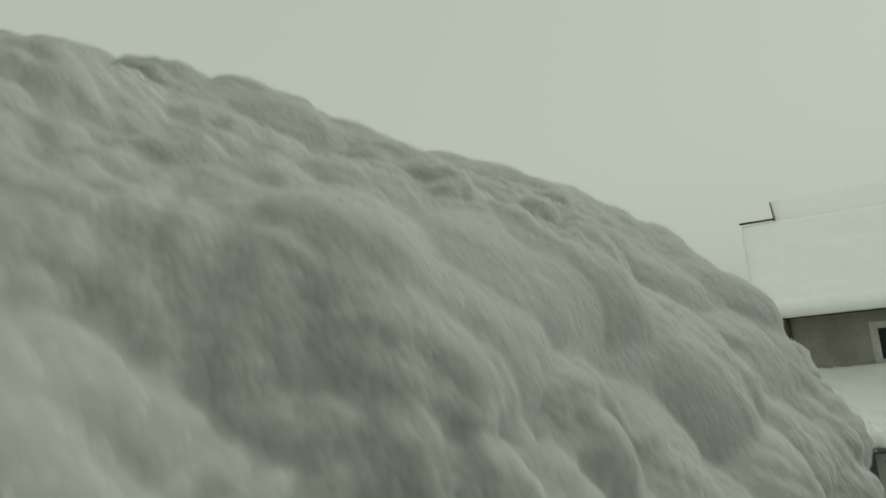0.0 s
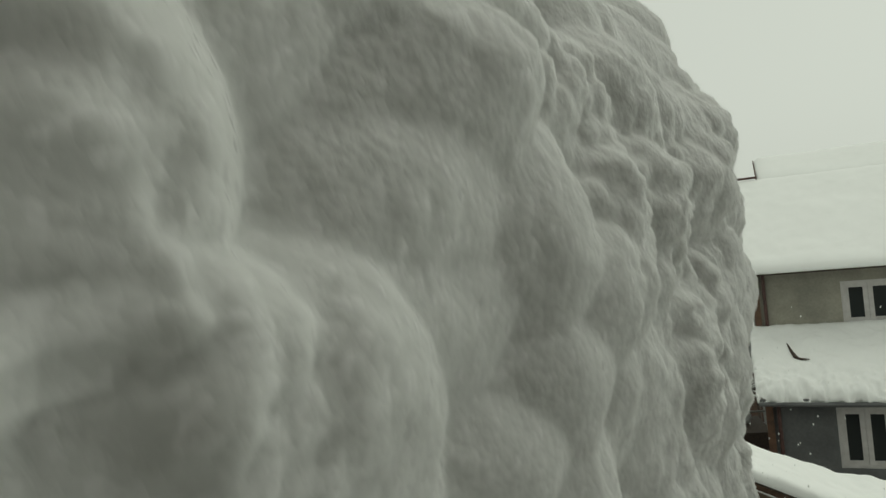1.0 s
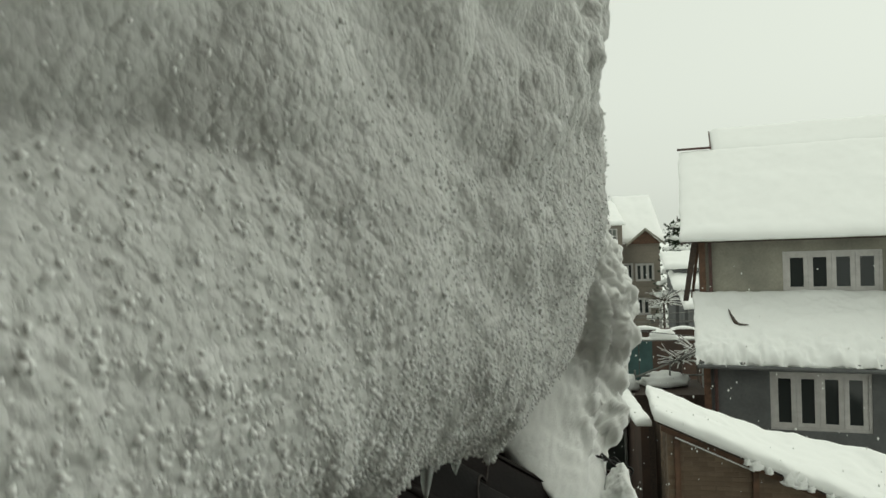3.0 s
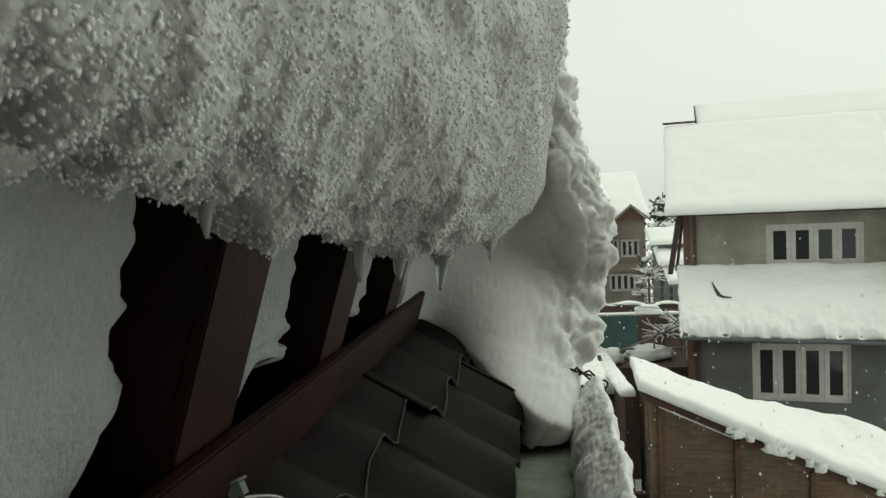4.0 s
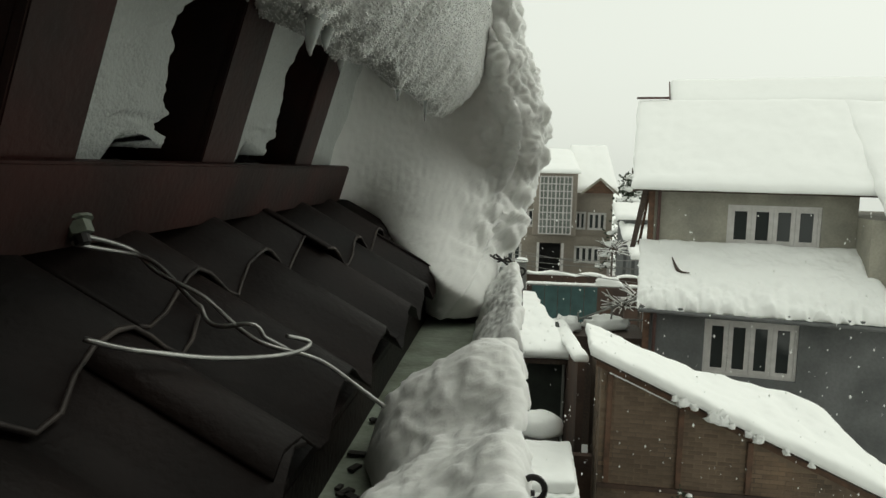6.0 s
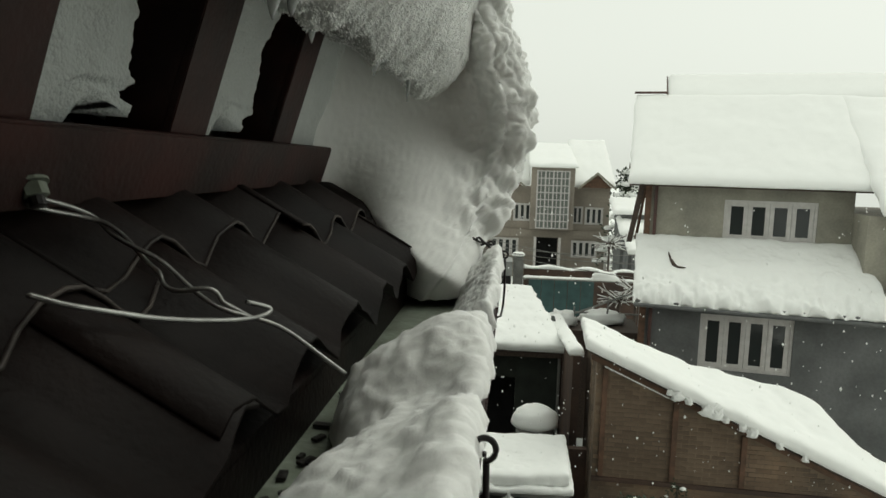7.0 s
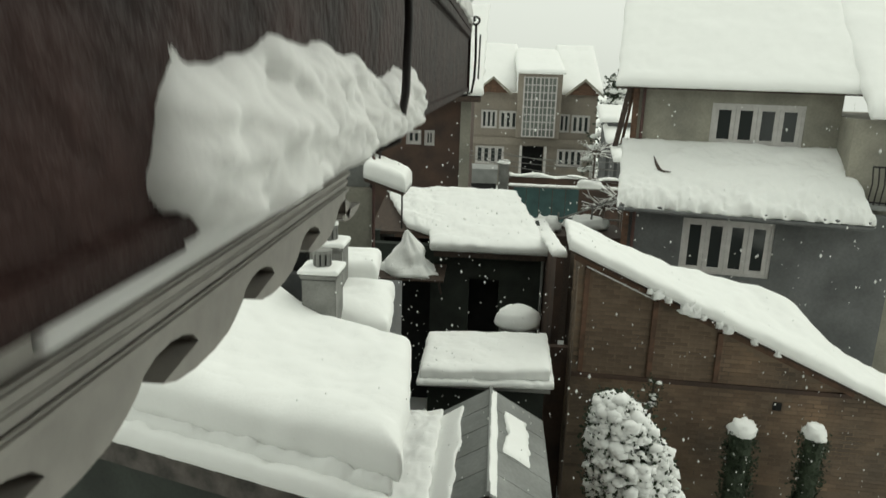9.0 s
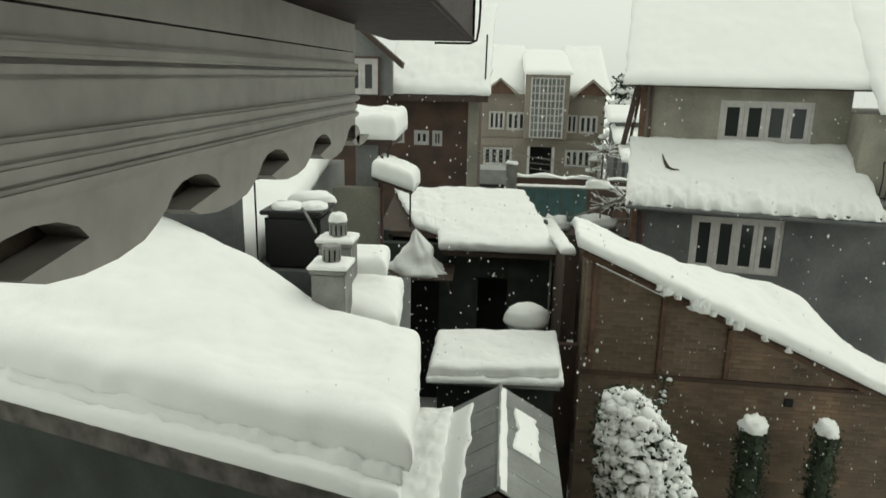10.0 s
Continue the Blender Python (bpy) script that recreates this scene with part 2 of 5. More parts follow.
def tube(points, radius, sides=8, bm=None, taper=None):
    bm = bm or bmesh.new()
    pts = [Vector(p) for p in points]
    rings = []
    for i, p in enumerate(pts):
        way = (pts[min(i + 1, len(pts) - 1)] - pts[max(i - 1, 0)]).normalized()
        side = way.cross(Vector((0.31, 0.17, 0.93))).normalized()
        up = way.cross(side)
        r = radius if taper is None else radius + (taper - radius) * i / (len(pts) - 1)
        rings.append([bm.verts.new(p + r * (side * math.cos(2 * math.pi * k / sides) + up * math.sin(2 * math.pi * k / sides))) for k in range(sides)])
    for a, b in zip(rings, rings[1:]):
        for k in range(sides):
            bm.faces.new((a[k], a[(k + 1) % sides], b[(k + 1) % sides], b[k]))
    bm.faces.new(rings[0][::-1])
    bm.faces.new(rings[-1])
    return bm


def fbm(p, octaves=4):
    v, a = 0.0, 1.0
    for i in range(octaves):
        v += a * noise.noise(p * 2 ** i)
        a *= 0.5
    return v


def blanket(c00, c10, c11, c01, thick, n=40, m=20, rim=0.35, lump=0.05, bulge=0.08, scale=1.2, seed=0.0, sag=None, floor=0.02):
    """A quilt of snow on the four-cornered ground c00 c10 c11 c01: rounded rims that swell past the support, uneven top, flat base."""
    A, B, C, D = (Vector(c) for c in (c00, c10, c11, c01))
    lu = ((B - A).length + (C - D).length) / 2
    lv = ((D - A).length + (C - B).length) / 2
    bm = bmesh.new()
    top, low = [], []
    for j in range(m + 1):
        rowt, rowl = [], []
        for i in range(n + 1):
            u, v = i / n, j / m
            u2, v2 = (1 - math.cos(math.pi * u)) / 2 * 0.6 + u * 0.4, (1 - math.cos(math.pi * v)) / 2 * 0.6 + v * 0.4
            p = (A * (1 - u2) + B * u2) * (1 - v2) + (D * (1 - u2) + C * u2) * v2
            d = min(u2 * lu, (1 - u2) * lu, v2 * lv, (1 - v2) * lv)
            k = min(d / rim, 1.0)
            h = thick * math.sqrt(max(0.0, 1 - (1 - k) ** 2)) * 0.72 + thick * 0.28
            q = Vector((p.x * scale + seed, p.y * scale, p.z * scale))
            h += lump * fbm(q, 4) * (0.4 + 0.6 * k) + (sag(u2, v2) if sag else 0.0)
            out = Vector((0, 0, 0))
            if k < 1:
                mid = (A + B + C + D) / 4
                away = Vector((p.x - mid.x, p.y - mid.y, 0))
                ru, rv = min(u2, 1 - u2) * lu, min(v2, 1 - v2) * lv
                eu = ((B - A) if u2 > 0.5 else (A - B)).normalized() if ru < rim else Vector()
                ev = ((D - A) if v2 > 0.5 else (A - D)).normalized() if rv < rim else Vector()
                w = k * (1 - k) * 4
                out = (eu * max(0, 1 - ru / rim) + ev * max(0, 1 - rv / rim)) * bulge * (0.6 + w + 0.8 * noise.noise(q * 2.3))
            rowt.append(bm.verts.new(p + out + Vector((0, 0, max(h, floor)))))
            rowl.append(bm.verts.new(p + out * 0.4 + Vector((0, 0, min(0.0, floor - 0.01)))))
        top.append(rowt)
        low.append(rowl)
    for j in range(m):
        for i in range(n):
            bm.faces.new((top[j][i], top[j][i + 1], top[j + 1][i + 1], top[j + 1][i]))
            bm.faces.new((low[j][i], low[j + 1][i], low[j + 1][i + 1], low[j][i + 1]))
    for i in range(n):
        bm.faces.new((top[0][i], low[0][i], low[0][i + 1], top[0][i + 1]))
        bm.faces.new((top[m][i], top[m][i + 1], low[m][i + 1], low[m][i]))
    for j in range(m):
        bm.faces.new((top[j][0], top[j + 1][0], low[j + 1][0], low[j][0]))
        bm.faces.new((top[j][n], low[j][n], low[j + 1][n], top[j + 1][n]))
    return bm


def lumpy(bm, amount, scale, octaves=4, seed=0.0):
    """Pushes every vertex along its normal by noise."""
    bmesh.ops.recalc_face_normals(bm, faces=bm.faces[:])
    bm.normal_update()
    for v, w in [(v, amount * fbm(v.co * scale + Vector((seed, 0, 0)), octaves)) for v in bm.verts]:
        v.co += v.normal * w
    return bm


def window(parent_matrix, width, height, panes, group, label, frame_mat=None, trim=None, depth=0.08):
    """A casement window, its sill corner at the origin, x along the wall, -y outwards."""
    frame_mat = frame_mat or WHITE_PAINT
    w = thing("window", label, "window", group, at=parent_matrix)
    t = 0.07
    if trim:
        for nm, a, b in (("trim_board", (-0.07, -0.03, -0.05), (-0.004, 0.02, height + 0.06)), ("trim_board", (width + 0.004, -0.03, -0.05), (width + 0.07, 0.02, height + 0.06)),
                         ("trim_board", (-0.004, -0.03, height + 0.004), (width + 0.004, 0.02, height + 0.06))):
            part(nm, boxed(a, b), trim, w, "maroon painted trim")
    fr = bmesh.new()
    box(fr, (0, -0.02, 0), (width, depth, t))
    box(fr, (0, -0.02, height - t), (width, depth, height))
    box(fr, (0, -0.022, t), (t, depth, height - t))
    box(fr, (width - t, -0.022, t), (width, depth, height - t))
    part("window_frame", fr, frame_mat, w)
    pw = (width - 2 * t) / panes
    for i in range(panes):
        x = t + i * pw
        sash = bmesh.new()
        s = min(0.11, pw * 0.24)
        box(sash, (x + 0.004, 0.0, t), (x + s, 0.05, height - t))
        box(sash, (x + pw - s, 0.0, t), (x + pw - 0.004, 0.05, height - t))
        box(sash, (x + s, 0.002, t), (x + pw - s, 0.05, t + s * 0.9))
        box(sash, (x + s, 0.002, height - t - s * 0.9), (x + pw - s, 0.05, height - t))
        so = part("sash", sash, frame_mat, w)
        part("pane", boxed((x + s - 0.005, 0.022, t + s * 0.8), (x + pw - s + 0.005, 0.03, height - t - s * 0.8)), GLASS, so, "dark glass pane")
    return w


def wall_with_holes(x0, x1, z0, z1, holes, y0, y1):
    """A wall from x0 to x1 with square holes (xa, xb, za, zb) through it."""
    bm = bmesh.new()
    xs = sorted({x0, x1, *[h[0] for h in holes], *[h[1] for h in holes]})
    zs = sorted({z0, z1, *[h[2] for h in holes], *[h[3] for h in holes]})
    for a, b in zip(xs, xs[1:]):
        for c, d in zip(zs, zs[1:]):
            if not any(h[0] <= (a + b) / 2 <= h[1] and h[2] <= (c + d) / 2 <= h[3] for h in holes):
                box(bm, (a, y0, c), (b, y1, d))
    bmesh.ops.remove_doubles(bm, verts=bm.verts[:], dist=0.0005)
    return bm


GROUND = -7.8
ground = part("ground", boxed((-60, -25, GROUND - 0.3), (70, 400, GROUND)), SNOW_FAR)
tagged(ground, "snow-covered ground between the houses", "ground", "", "structure")

# ==== the eave in front: roof sheets, snow guard, gutter ====
ROOF_SLOPE = 0.55


def roof_z(x):
    return 0.415 - ROOF_SLOPE * (x - 0.095)


def corrugated(x0, x1, y0, y1, pitch, depth, lift, n_per=8, thick=0.0012, ragged=0.0, seed=0):
    """A wavy roofing sheet that falls towards +x, with waves along y."""
    rnd = random.Random(seed)
    bm = bmesh.new()
    ny = int((y1 - y0) / pitch * n_per)
    nx = 14
    up, dn = [], []
    for i in range(nx + 1):
        ru, rd = [], []
        for j in range(ny + 1):
            y = y0 + (y1 - y0) * j / ny
            ph = y / pitch
            wave = 0.5 + 0.5 * math.cos(2 * math.pi * ph)
            wave = wave ** 0.8
            x = x0 + (x1 - x0) * i / nx
            if i == nx and ragged:
                x += ragged * noise.noise(Vector((y * 35, seed, 0)))
            z = roof_z(x) + lift + depth * (wave - 0.5) + 0.002 * noise.noise(Vector((x * 9, y * 9, seed)))
            ru.append(bm.verts.new((x, y, z + thick)))
            rd.append(bm.verts.new((x, y, z - thick)))
        up.append(ru)
        dn.append(rd)
    for i in range(nx):
        for j in range(ny):
            bm.faces.new((up[i][j], up[i + 1][j], up[i + 1][j + 1], up[i][j + 1]))
            bm.faces.new((dn[i][j], dn[i][j + 1], dn[i + 1][j + 1], dn[i + 1][j]))
    for j in range(ny):
        bm.faces.new((up[nx][j], dn[nx][j], dn[nx][j + 1], up[nx][j + 1]))
    for i in range(nx):
        bm.faces.new((up[i][0], dn[i][0], dn[i + 1][0], up[i + 1][0]))
        bm.faces.new((up[i][ny], up[i + 1][ny], dn[i + 1][ny], dn[i][ny]))
    return bm


eave = thing("house_eave", "dark brown corrugated eave of a snowed-in house", "roof", kind="structure")
SHEETS = [(-1.6, 0.098, -0.6, 0.37, 0.0), (-1.6, 0.095, 0.33, 0.66, 0.005), (-1.6, 0.10, 0.62, 0.98, 0.001), (-1.6, 0.09, 0.94, 1.34, 0.004)]
for k, (x0, x1, y0, y1, lift) in enumerate(SHEETS):
    part("roof_sheet", corrugated(x0, x1, y0, y1, 0.118, 0.027, 0.5 * lift, ragged=0.006, seed=k), SHEET, eave, "dark brown corrugated metal sheet", smooth=True)
for k, (x1, y0, y1) in enumerate(((0.012, -0.6, 0.44), (-0.005, 0.40, 0.74), (0.02, 0.70, 1.02))):
    part("roof_sheet", corrugated(-1.6, x1, y0, y1, 0.118, 0.027, 0.007 + 0.002 * k, ragged=0.004, seed=9 + k), SHEET, eave, "dark brown corrugated metal sheet", smooth=True)
# Pale rim tube paints the edge highlight along with the worn paint.
for k, (x1, y0, y1) in enumerate(((0.012, -0.6, 0.44), (-0.005, 0.40, 0.74), (0.02, 0.70, 1.02))):
    rim = []
    for j in range(int((y1 - y0) / 0.118 * 8) + 1):
        y = y0 + (y1 - y0) * j / int((y1 - y0) / 0.118 * 8)
        x = x1 + 0.004 * noise.noise(Vector((y * 35, 9 + k, 0)))
        rim.append((x, y, roof_z(x) + 0.007 + 0.002 * k + 0.027 * ((0.5 + 0.5 * math.cos(2 * math.pi * y / 0.118)) ** 0.8 - 0.5) + 0.002 * noise.noise(Vector((x * 9, y * 9, 9 + k)))))
    part("worn_highlight_edge", tube(rim, 0.0016, 6), SHEET_EDGE, eave, "worn paint and painted highlight along the cut sheet edge", smooth=True)
part("roof_deck", prism([(-2.2, roof_z(-2.2) - 0.024), (0.084, roof_z(0.084) - 0.024), (0.084, roof_z(0.084) - 0.045), (-2.2, roof_z(-2.2) - 0.045)], -0.6, 1.33), SHEET, eave, "dark roof boarding")

# snow guard, square to the slope
LEAN = radians(18)
GUARD = Matrix.Translation((-0.052, 0, 0.500)) @ Matrix.Rotation(LEAN, 4, "Y")
guard = thing("snow_guard", "dark red iron snow guard standing on the roof edge", "snow guard")


def in_guard(bm):
    bmesh.ops.transform(bm, matrix=GUARD, verts=bm.verts[:])
    return bm


part("bottom_rail", in_guard(boxed((-0.008, -0.5, 0.012), (0.0, 1.0, 0.062), 0.0015)), RED_IRON, guard)
part("top_rail", in_guard(boxed((-0.012, -0.5, 0.225), (-0.002, 1.0, 0.262), 0.0015)), RED_IRON, guard)
for y in (-0.285, -0.065, 0.155, 0.376, 0.590, 0.815):
    post = in_guard(boxed((-0.016, y - 0.031, 0.05), (-0.009, y + 0.031, 0.245), 0.001))
    box(post, (-0.060, y - 0.031, 0.05), (-0.016, y - 0.025, 0.245), GUARD)
    part("post", post, RED_IRON, guard)

# gutter
gutter = thing("roof_gutter", "maroon painted sheet gutter with snow lying in it", "gutter")
GX0, GX1, GZ0, GZ1 = 0.085, 0.200, 0.362, 0.405
g_out = bmesh.new()
box(g_out, (GX1 - 0.004, -0.6, 0.332), (GX1, 1.055, GZ1))
box(g_out, (GX1 - 0.012, -0.6, GZ1), (GX1 + 0.004, 1.055, GZ1 + 0.008))
for z0, z1, d in ((0.3965, 0.4045, 0.0035), (0.3945, 0.3962, 0.0015), (0.3290, 0.3335, 0.0022)):
    part("lip_roll", boxed((GX1 - 0.002, -0.6, z0), (GX1 + d, 1.054, z1), 0.0007), GUTTER_PAINT, gutter, "rolled maroon lip")
part("front_face", g_out, GUTTER_PAINT, gutter, "weathered maroon painted face")
part("trough", boxed((GX0, -0.6, GZ0 - 0.004), (GX1 - 0.005, 1.055, GZ0)), TROUGH, gutter, "algae-stained grey trough")
part("end_cap", boxed((GX0, 1.0555, 0.327), (GX1 + 0.003, 1.060, GZ1 + 0.004)), GUTTER_PAINT, gutter)
part("back_face", boxed((GX0 - 0.004, -0.6, 0.33), (GX0 - 0.0005, 1.055, 0.392)), SHEET, gutter)
part("underside", boxed((GX0, -0.6, 0.327), (GX1, 1.055, 0.3315)), GUTTER_PAINT, gutter)


def litter():
    """A lumpy dark strip in the trough: near shade put into its colour."""
    bm = bmesh.new()
    rows = []
    for i in range(161):
        y = -0.58 + 0.90 * i / 160
        e = min(1.0, min(i, 160 - i) / 10)
        row = []
        for j in range(15):
            k = j / 14
            x = GX0 + 0.001 + (0.046 + 0.010 * noise.noise(Vector((y * 30, 1, 0)))) * k
            row.append(bm.verts.new((x, y, GZ0 + 0.001 + (0.012 * e + 0.004 * fbm(Vector((x, y, 0)) * 60, 3)) * math.sin(math.pi * (0.25 + 0.75 * k)))))
        row.append(bm.verts.new((row[14].co.x, y, GZ0 + 0.0003)))
        row.append(bm.verts.new((GX0 + 0.001, y, GZ0 + 0.0003)))
        rows.append(row)
    return closed_sheet(bm, rows)


def hook(y, tail):
    h = thing("gutter_hook", "black iron rod hook with a ring over the gutter lip", "gutter hook", "gutter hooks", at=pose(0, y, 0))
    ring = [(0.2095 + 0.0047 * math.cos(a), 0.0012 * a, GZ1 + 0.0125 + 0.0047 * math.sin(a)) for a in np.linspace(-1.6, 4.75, 22)]
    part("ring", tube(ring, 0.0015, 8), HOOK, h, smooth=True)
    part("rod", tube([(0.210, 0.0, GZ1 + 0.008), (0.211, 0.002, 0.37), (0.210, 0.004, 0.345), (0.207, 0.006, 0.3275), (0.198, 0.006, 0.3235), (0.15, 0.006, 0.3235)], 0.0016, 8), HOOK, h, smooth=True)
    if tail:
        for k in range(3):
            part("wire_tail", tube([(0.209, -0.004, GZ1 + 0.012), (0.190, 0.008 - 0.01 * k, GZ1 + 0.030 - 0.004 * k), (0.172, 0.012, GZ1 + 0.022 + 0.006 * k), (0.158 + 0.006 * k, 0.0, GZ1 + 0.034)], 0.0018, 6), HOOK, h, smooth=True)
    return h


for y in (-0.25, 0.35, 1.03):
    hook(y, y == 1.03)

# valance under the gutter, with a scalloped lower edge
house_front = thing("wall_front", "grey painted scalloped timber valance under the eave", "wall", kind="structure")
outline = [(-0.6, 0.30), (-0.6, 0.220)]
y = -0.6
while y < 0.70:
    outline += [(y + 0.030 - 0.030 * math.cos(a) + 0.0, 0.220 + 0.013 * math.sin(a)) for a in np.linspace(0.2, 2.94, 7)]
    outline += [(y + 0.065 + 0.045 * math.sin(a), 0.220 - 0.010 * math.cos(a)) for a in np.linspace(-1.3, 1.3, 6)]
    y += 0.118
outline += [(0.735, 0.220), (0.735, 0.30)]
part("valance", prism(outline, 0.088, 0.104, "x"), VALANCE, house_front)
for z, d in ((0.2405, 0.004), (0.2475, 0.0025), (0.2555, 0.005), (0.2780, 0.003), (0.2845, 0.004)):
    part("moulding", boxed((0.104, -0.6, z), (0.104 + d, 0.735, z + 0.006), 0.0015), VALANCE, house_front)
part("frieze", boxed((0.086, -0.6, 0.301), (0.1045, 0.735, 0.326)), VALANCE, house_front)
part("soffit", boxed((-1.5, -0.6, 0.250), (0.085, 0.73, 0.262)), DARK_WOOD, house_front, "dark soffit boards")
for k in range(11):
    part("rafter_end", tube([(-0.7, -0.55 + 0.118 * k, 0.236), (0.086, -0.55 + 0.118 * k, 0.236)], 0.026, 16), DARK_WOOD, house_front, "round dark rafter end")
part("wall", boxed((-1.6, -0.6, GROUND), (-0.75, 0.70, 0.225)), PLASTER, house_front)


# ==== snow on the roof edge ====
def catmull(pts, s):
    x = s * (len(pts) - 1)
    i = min(int(x), len(pts) - 2)
    f = x - i
    p0, p1, p2, p3 = (Vector(pts[max(0, min(len(pts) - 1, k))]) for k in (i - 1, i, i + 1, i + 2))
    return 0.5 * (2 * p1 + (p2 - p0) * f + (2 * p0 - 5 * p1 + 4 * p2 - p3) * f * f + (3 * p1 - p0 - 3 * p2 + p3) * f ** 3)


# lip of the slab from behind the guard, round the nose and up the roof
LIP = [(-0.30, 0.79), (-0.12, 0.765), (-0.03, 0.715), (0.028, 0.682), (0.076, 0.660), (0.122, 0.70), (0.145, 0.78), (0.152, 0.87), (0.162, 0.96), (0.168, 1.05), (0.148, 1.145),
       (0.085, 1.24), (-0.03, 1.318), (-0.22, 1.412), (-0.5, 1.54), (-1.0, 1.75), (-2.1, 2.2)]


def closed_sheet(bm, rows):
    """Skins rows of vertices and shuts the ends, where each row runs round a closed section."""
    n = len(rows[0])
    for a, b in zip(rows, rows[1:]):
        for k in range(n):
            bm.faces.new((a[k], a[(k + 1) % n], b[(k + 1) % n], b[k]))
    for r in (rows[0][::-1], rows[-1]):
        mid = bm.verts.new(sum((v.co for v in r), Vector()) / n)
        for k in range(n):
            bm.faces.new((r[k], r[(k + 1) % n], mid))
    return bm


def puff(bm, amount):
    """Pushes each vertex along its normal by amount(place)."""
    bmesh.ops.recalc_face_normals(bm, faces=bm.faces[:])
    bm.normal_update()
    moves = [(v, v.normal * amount(v.co)) for v in bm.verts]
    for v, d in moves:
        v.co += d
    return bm


def billow(p):
    """Rounded swells with narrow valleys between them."""
    return 2.0 * abs(noise.noise(p)) - 0.45


def dome(p):
    """Rounded clods that meet in narrow creases."""
    f = noise.voronoi(p)[0][0]
    return 0.30 - f * f


def snow_slab():
    rnd = random.Random(5)
    bm = bmesh.new()
    ns, ny = 600, 660
    base = [catmull(LIP, (i / ns) ** 1.15) for i in range(ns + 1)]
    rows = []
    for j in range(ny + 1):
        y = -0.58 + 0.6 * j / 60 if j < 60 else 0.02 + 1.13 * (j - 60) / 540 if j < 600 else 1.15 + 0.29 * (j - 600) / 60
        near = max(0.0, min(1.0, (0.46 - y) / 0.5))
        row = []
        for i, p in enumerate(base):
            q0, q1 = base[max(i - 1, 0)], base[min(i + 1, ns)]
            t = (q1 - q0).normalized()
            nrm = Vector((t.y, 0.0, -t.x))
            low = max(0.0, min(1.0, (0.80 - p.y) / 0.14))
            co = Vector((p.x - (0.19 * near ** 1.25 + 0.02 * near) * (1 - 0.6 * low), y, p.y + (0.042 * max(0.0, min(1.0, (0.42 - y) / 0.25)) - 0.004) * low))
            lumps = 1 - low
            big = 0.014 * fbm(co * 8 + Vector((3, 0, 0)), 2)
            e = Vector((co.x, 0.85 * co.y, co.z))
            warp = Vector((noise.noise(e * 24), noise.noise(e * 24 + Vector((5, 0, 0))), noise.noise(e * 24 + Vector((0, 7, 0)))))
            q = e + warp * 0.007
            wet = max(0.0, min(1.0, (0.92 - p.y) / 0.15))
            soft = 1 - 0.25 * max(0.0, min(1.0, (p.y - 1.05) / 0.2))
            tufts = max(0.15, min(1.0, 0.55 + 1.1 * noise.noise(e * 9)))
            lump = soft * (0.012 * noise.noise(q * 12) + 0.022 * dome(q * 20) + 0.014 * tufts * dome(q * 44) + 0.0078 * tufts * dome(q * 88)) + soft * 0.0026 * (0.3 + tufts) * dome(q * 175) + (0.0001 + 0.0008 * wet) * rnd.uniform(-1, 1)
            d = big * (0.4 + 0.6 * lumps) + lump * (0.25 + 0.75 * lumps) * (1 - 0.45 * wet) + 0.0010 * rnd.uniform(-1, 1) * low
            co += nrm * d
            if 0.0 < low and p.x > -0.1:
                drip = max(0.0, noise.noise(Vector((co.x * 16, y * 30, 7.3))) - 0.05)
                co.z -= 0.028 * drip * low
                co.z += (0.010 * noise.noise(Vector((co.x * 30, y * 55, 2.1))) + 0.006 * noise.noise(Vector((co.x * 90, y * 120, 5.1)))) * low
            row.append(bm.verts.new(co))
        row.append(bm.verts.new((-2.1, y, roof_z(-2.1) + 0.03)))
        row.append(bm.verts.new((-1.2, y, roof_z(-1.2) + 0.03)))
        row.append(bm.verts.new((-0.34, y, roof_z(-0.34) + 0.03)))
        rows.append(row)
    return closed_sheet(bm, rows)


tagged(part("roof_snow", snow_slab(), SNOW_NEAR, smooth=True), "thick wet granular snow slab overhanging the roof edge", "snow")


def snow_plug(y0, y1, seed, melt, hole):
    """Packed snow between two guard posts, melted back at its far side and over the sheet crests."""
    def hollow(k):
        rise = max(0.0, min(1.0, (k - 0.28) / 0.25))
        return hole * rise * rise * (3 - 2 * rise) * (1 - 0.35 * max(0.0, k - 0.55) / 0.45)

    bm = bmesh.new()
    nu, nv = 34, 60
    rows = []
    for j in range(nv + 1):
        h = 0.035 + 0.235 * j / nv
        edge = y1 - melt * (0.75 + 0.9 * noise.noise(Vector((h * 17, seed, 1))) + 0.45 * noise.noise(Vector((h * 55, seed, 4))) + 0.25 * noise.noise(Vector((h * 150, seed, 8))))
        row = []
        for i in range(nu + 1):
            k = i / nu
            y = y0 + (edge - y0) * k
            r = math.sqrt(max(0.0, 1 - max(0.0, (k - 0.86) / 0.14) ** 2))
            x = -0.030 - 0.03 * (1 - r) + 0.004 * fbm(Vector((y * 30, h * 30, seed)), 3)
            z = h
            if j == 0:
                z = h + hollow(k) + 0.006 * noise.noise(Vector((y * 40, seed, 0)))
            elif j < 16:
                z = h + (16 - j) / 16 * hollow(k)
            row.append(bm.verts.new(GUARD @ Vector((x, y, z))))
        lift = hollow(0.6) * max(0, 16 - j) / 16
        row.append(bm.verts.new(GUARD @ Vector((-0.40, edge - 0.02, h + lift))))
        row.append(bm.verts.new(GUARD @ Vector((-0.40, y0, h + lift))))
        rows.append(row)
    return closed_sheet(bm, rows)


POSTS = (-0.285, -0.065, 0.155, 0.376, 0.590, 0.815)
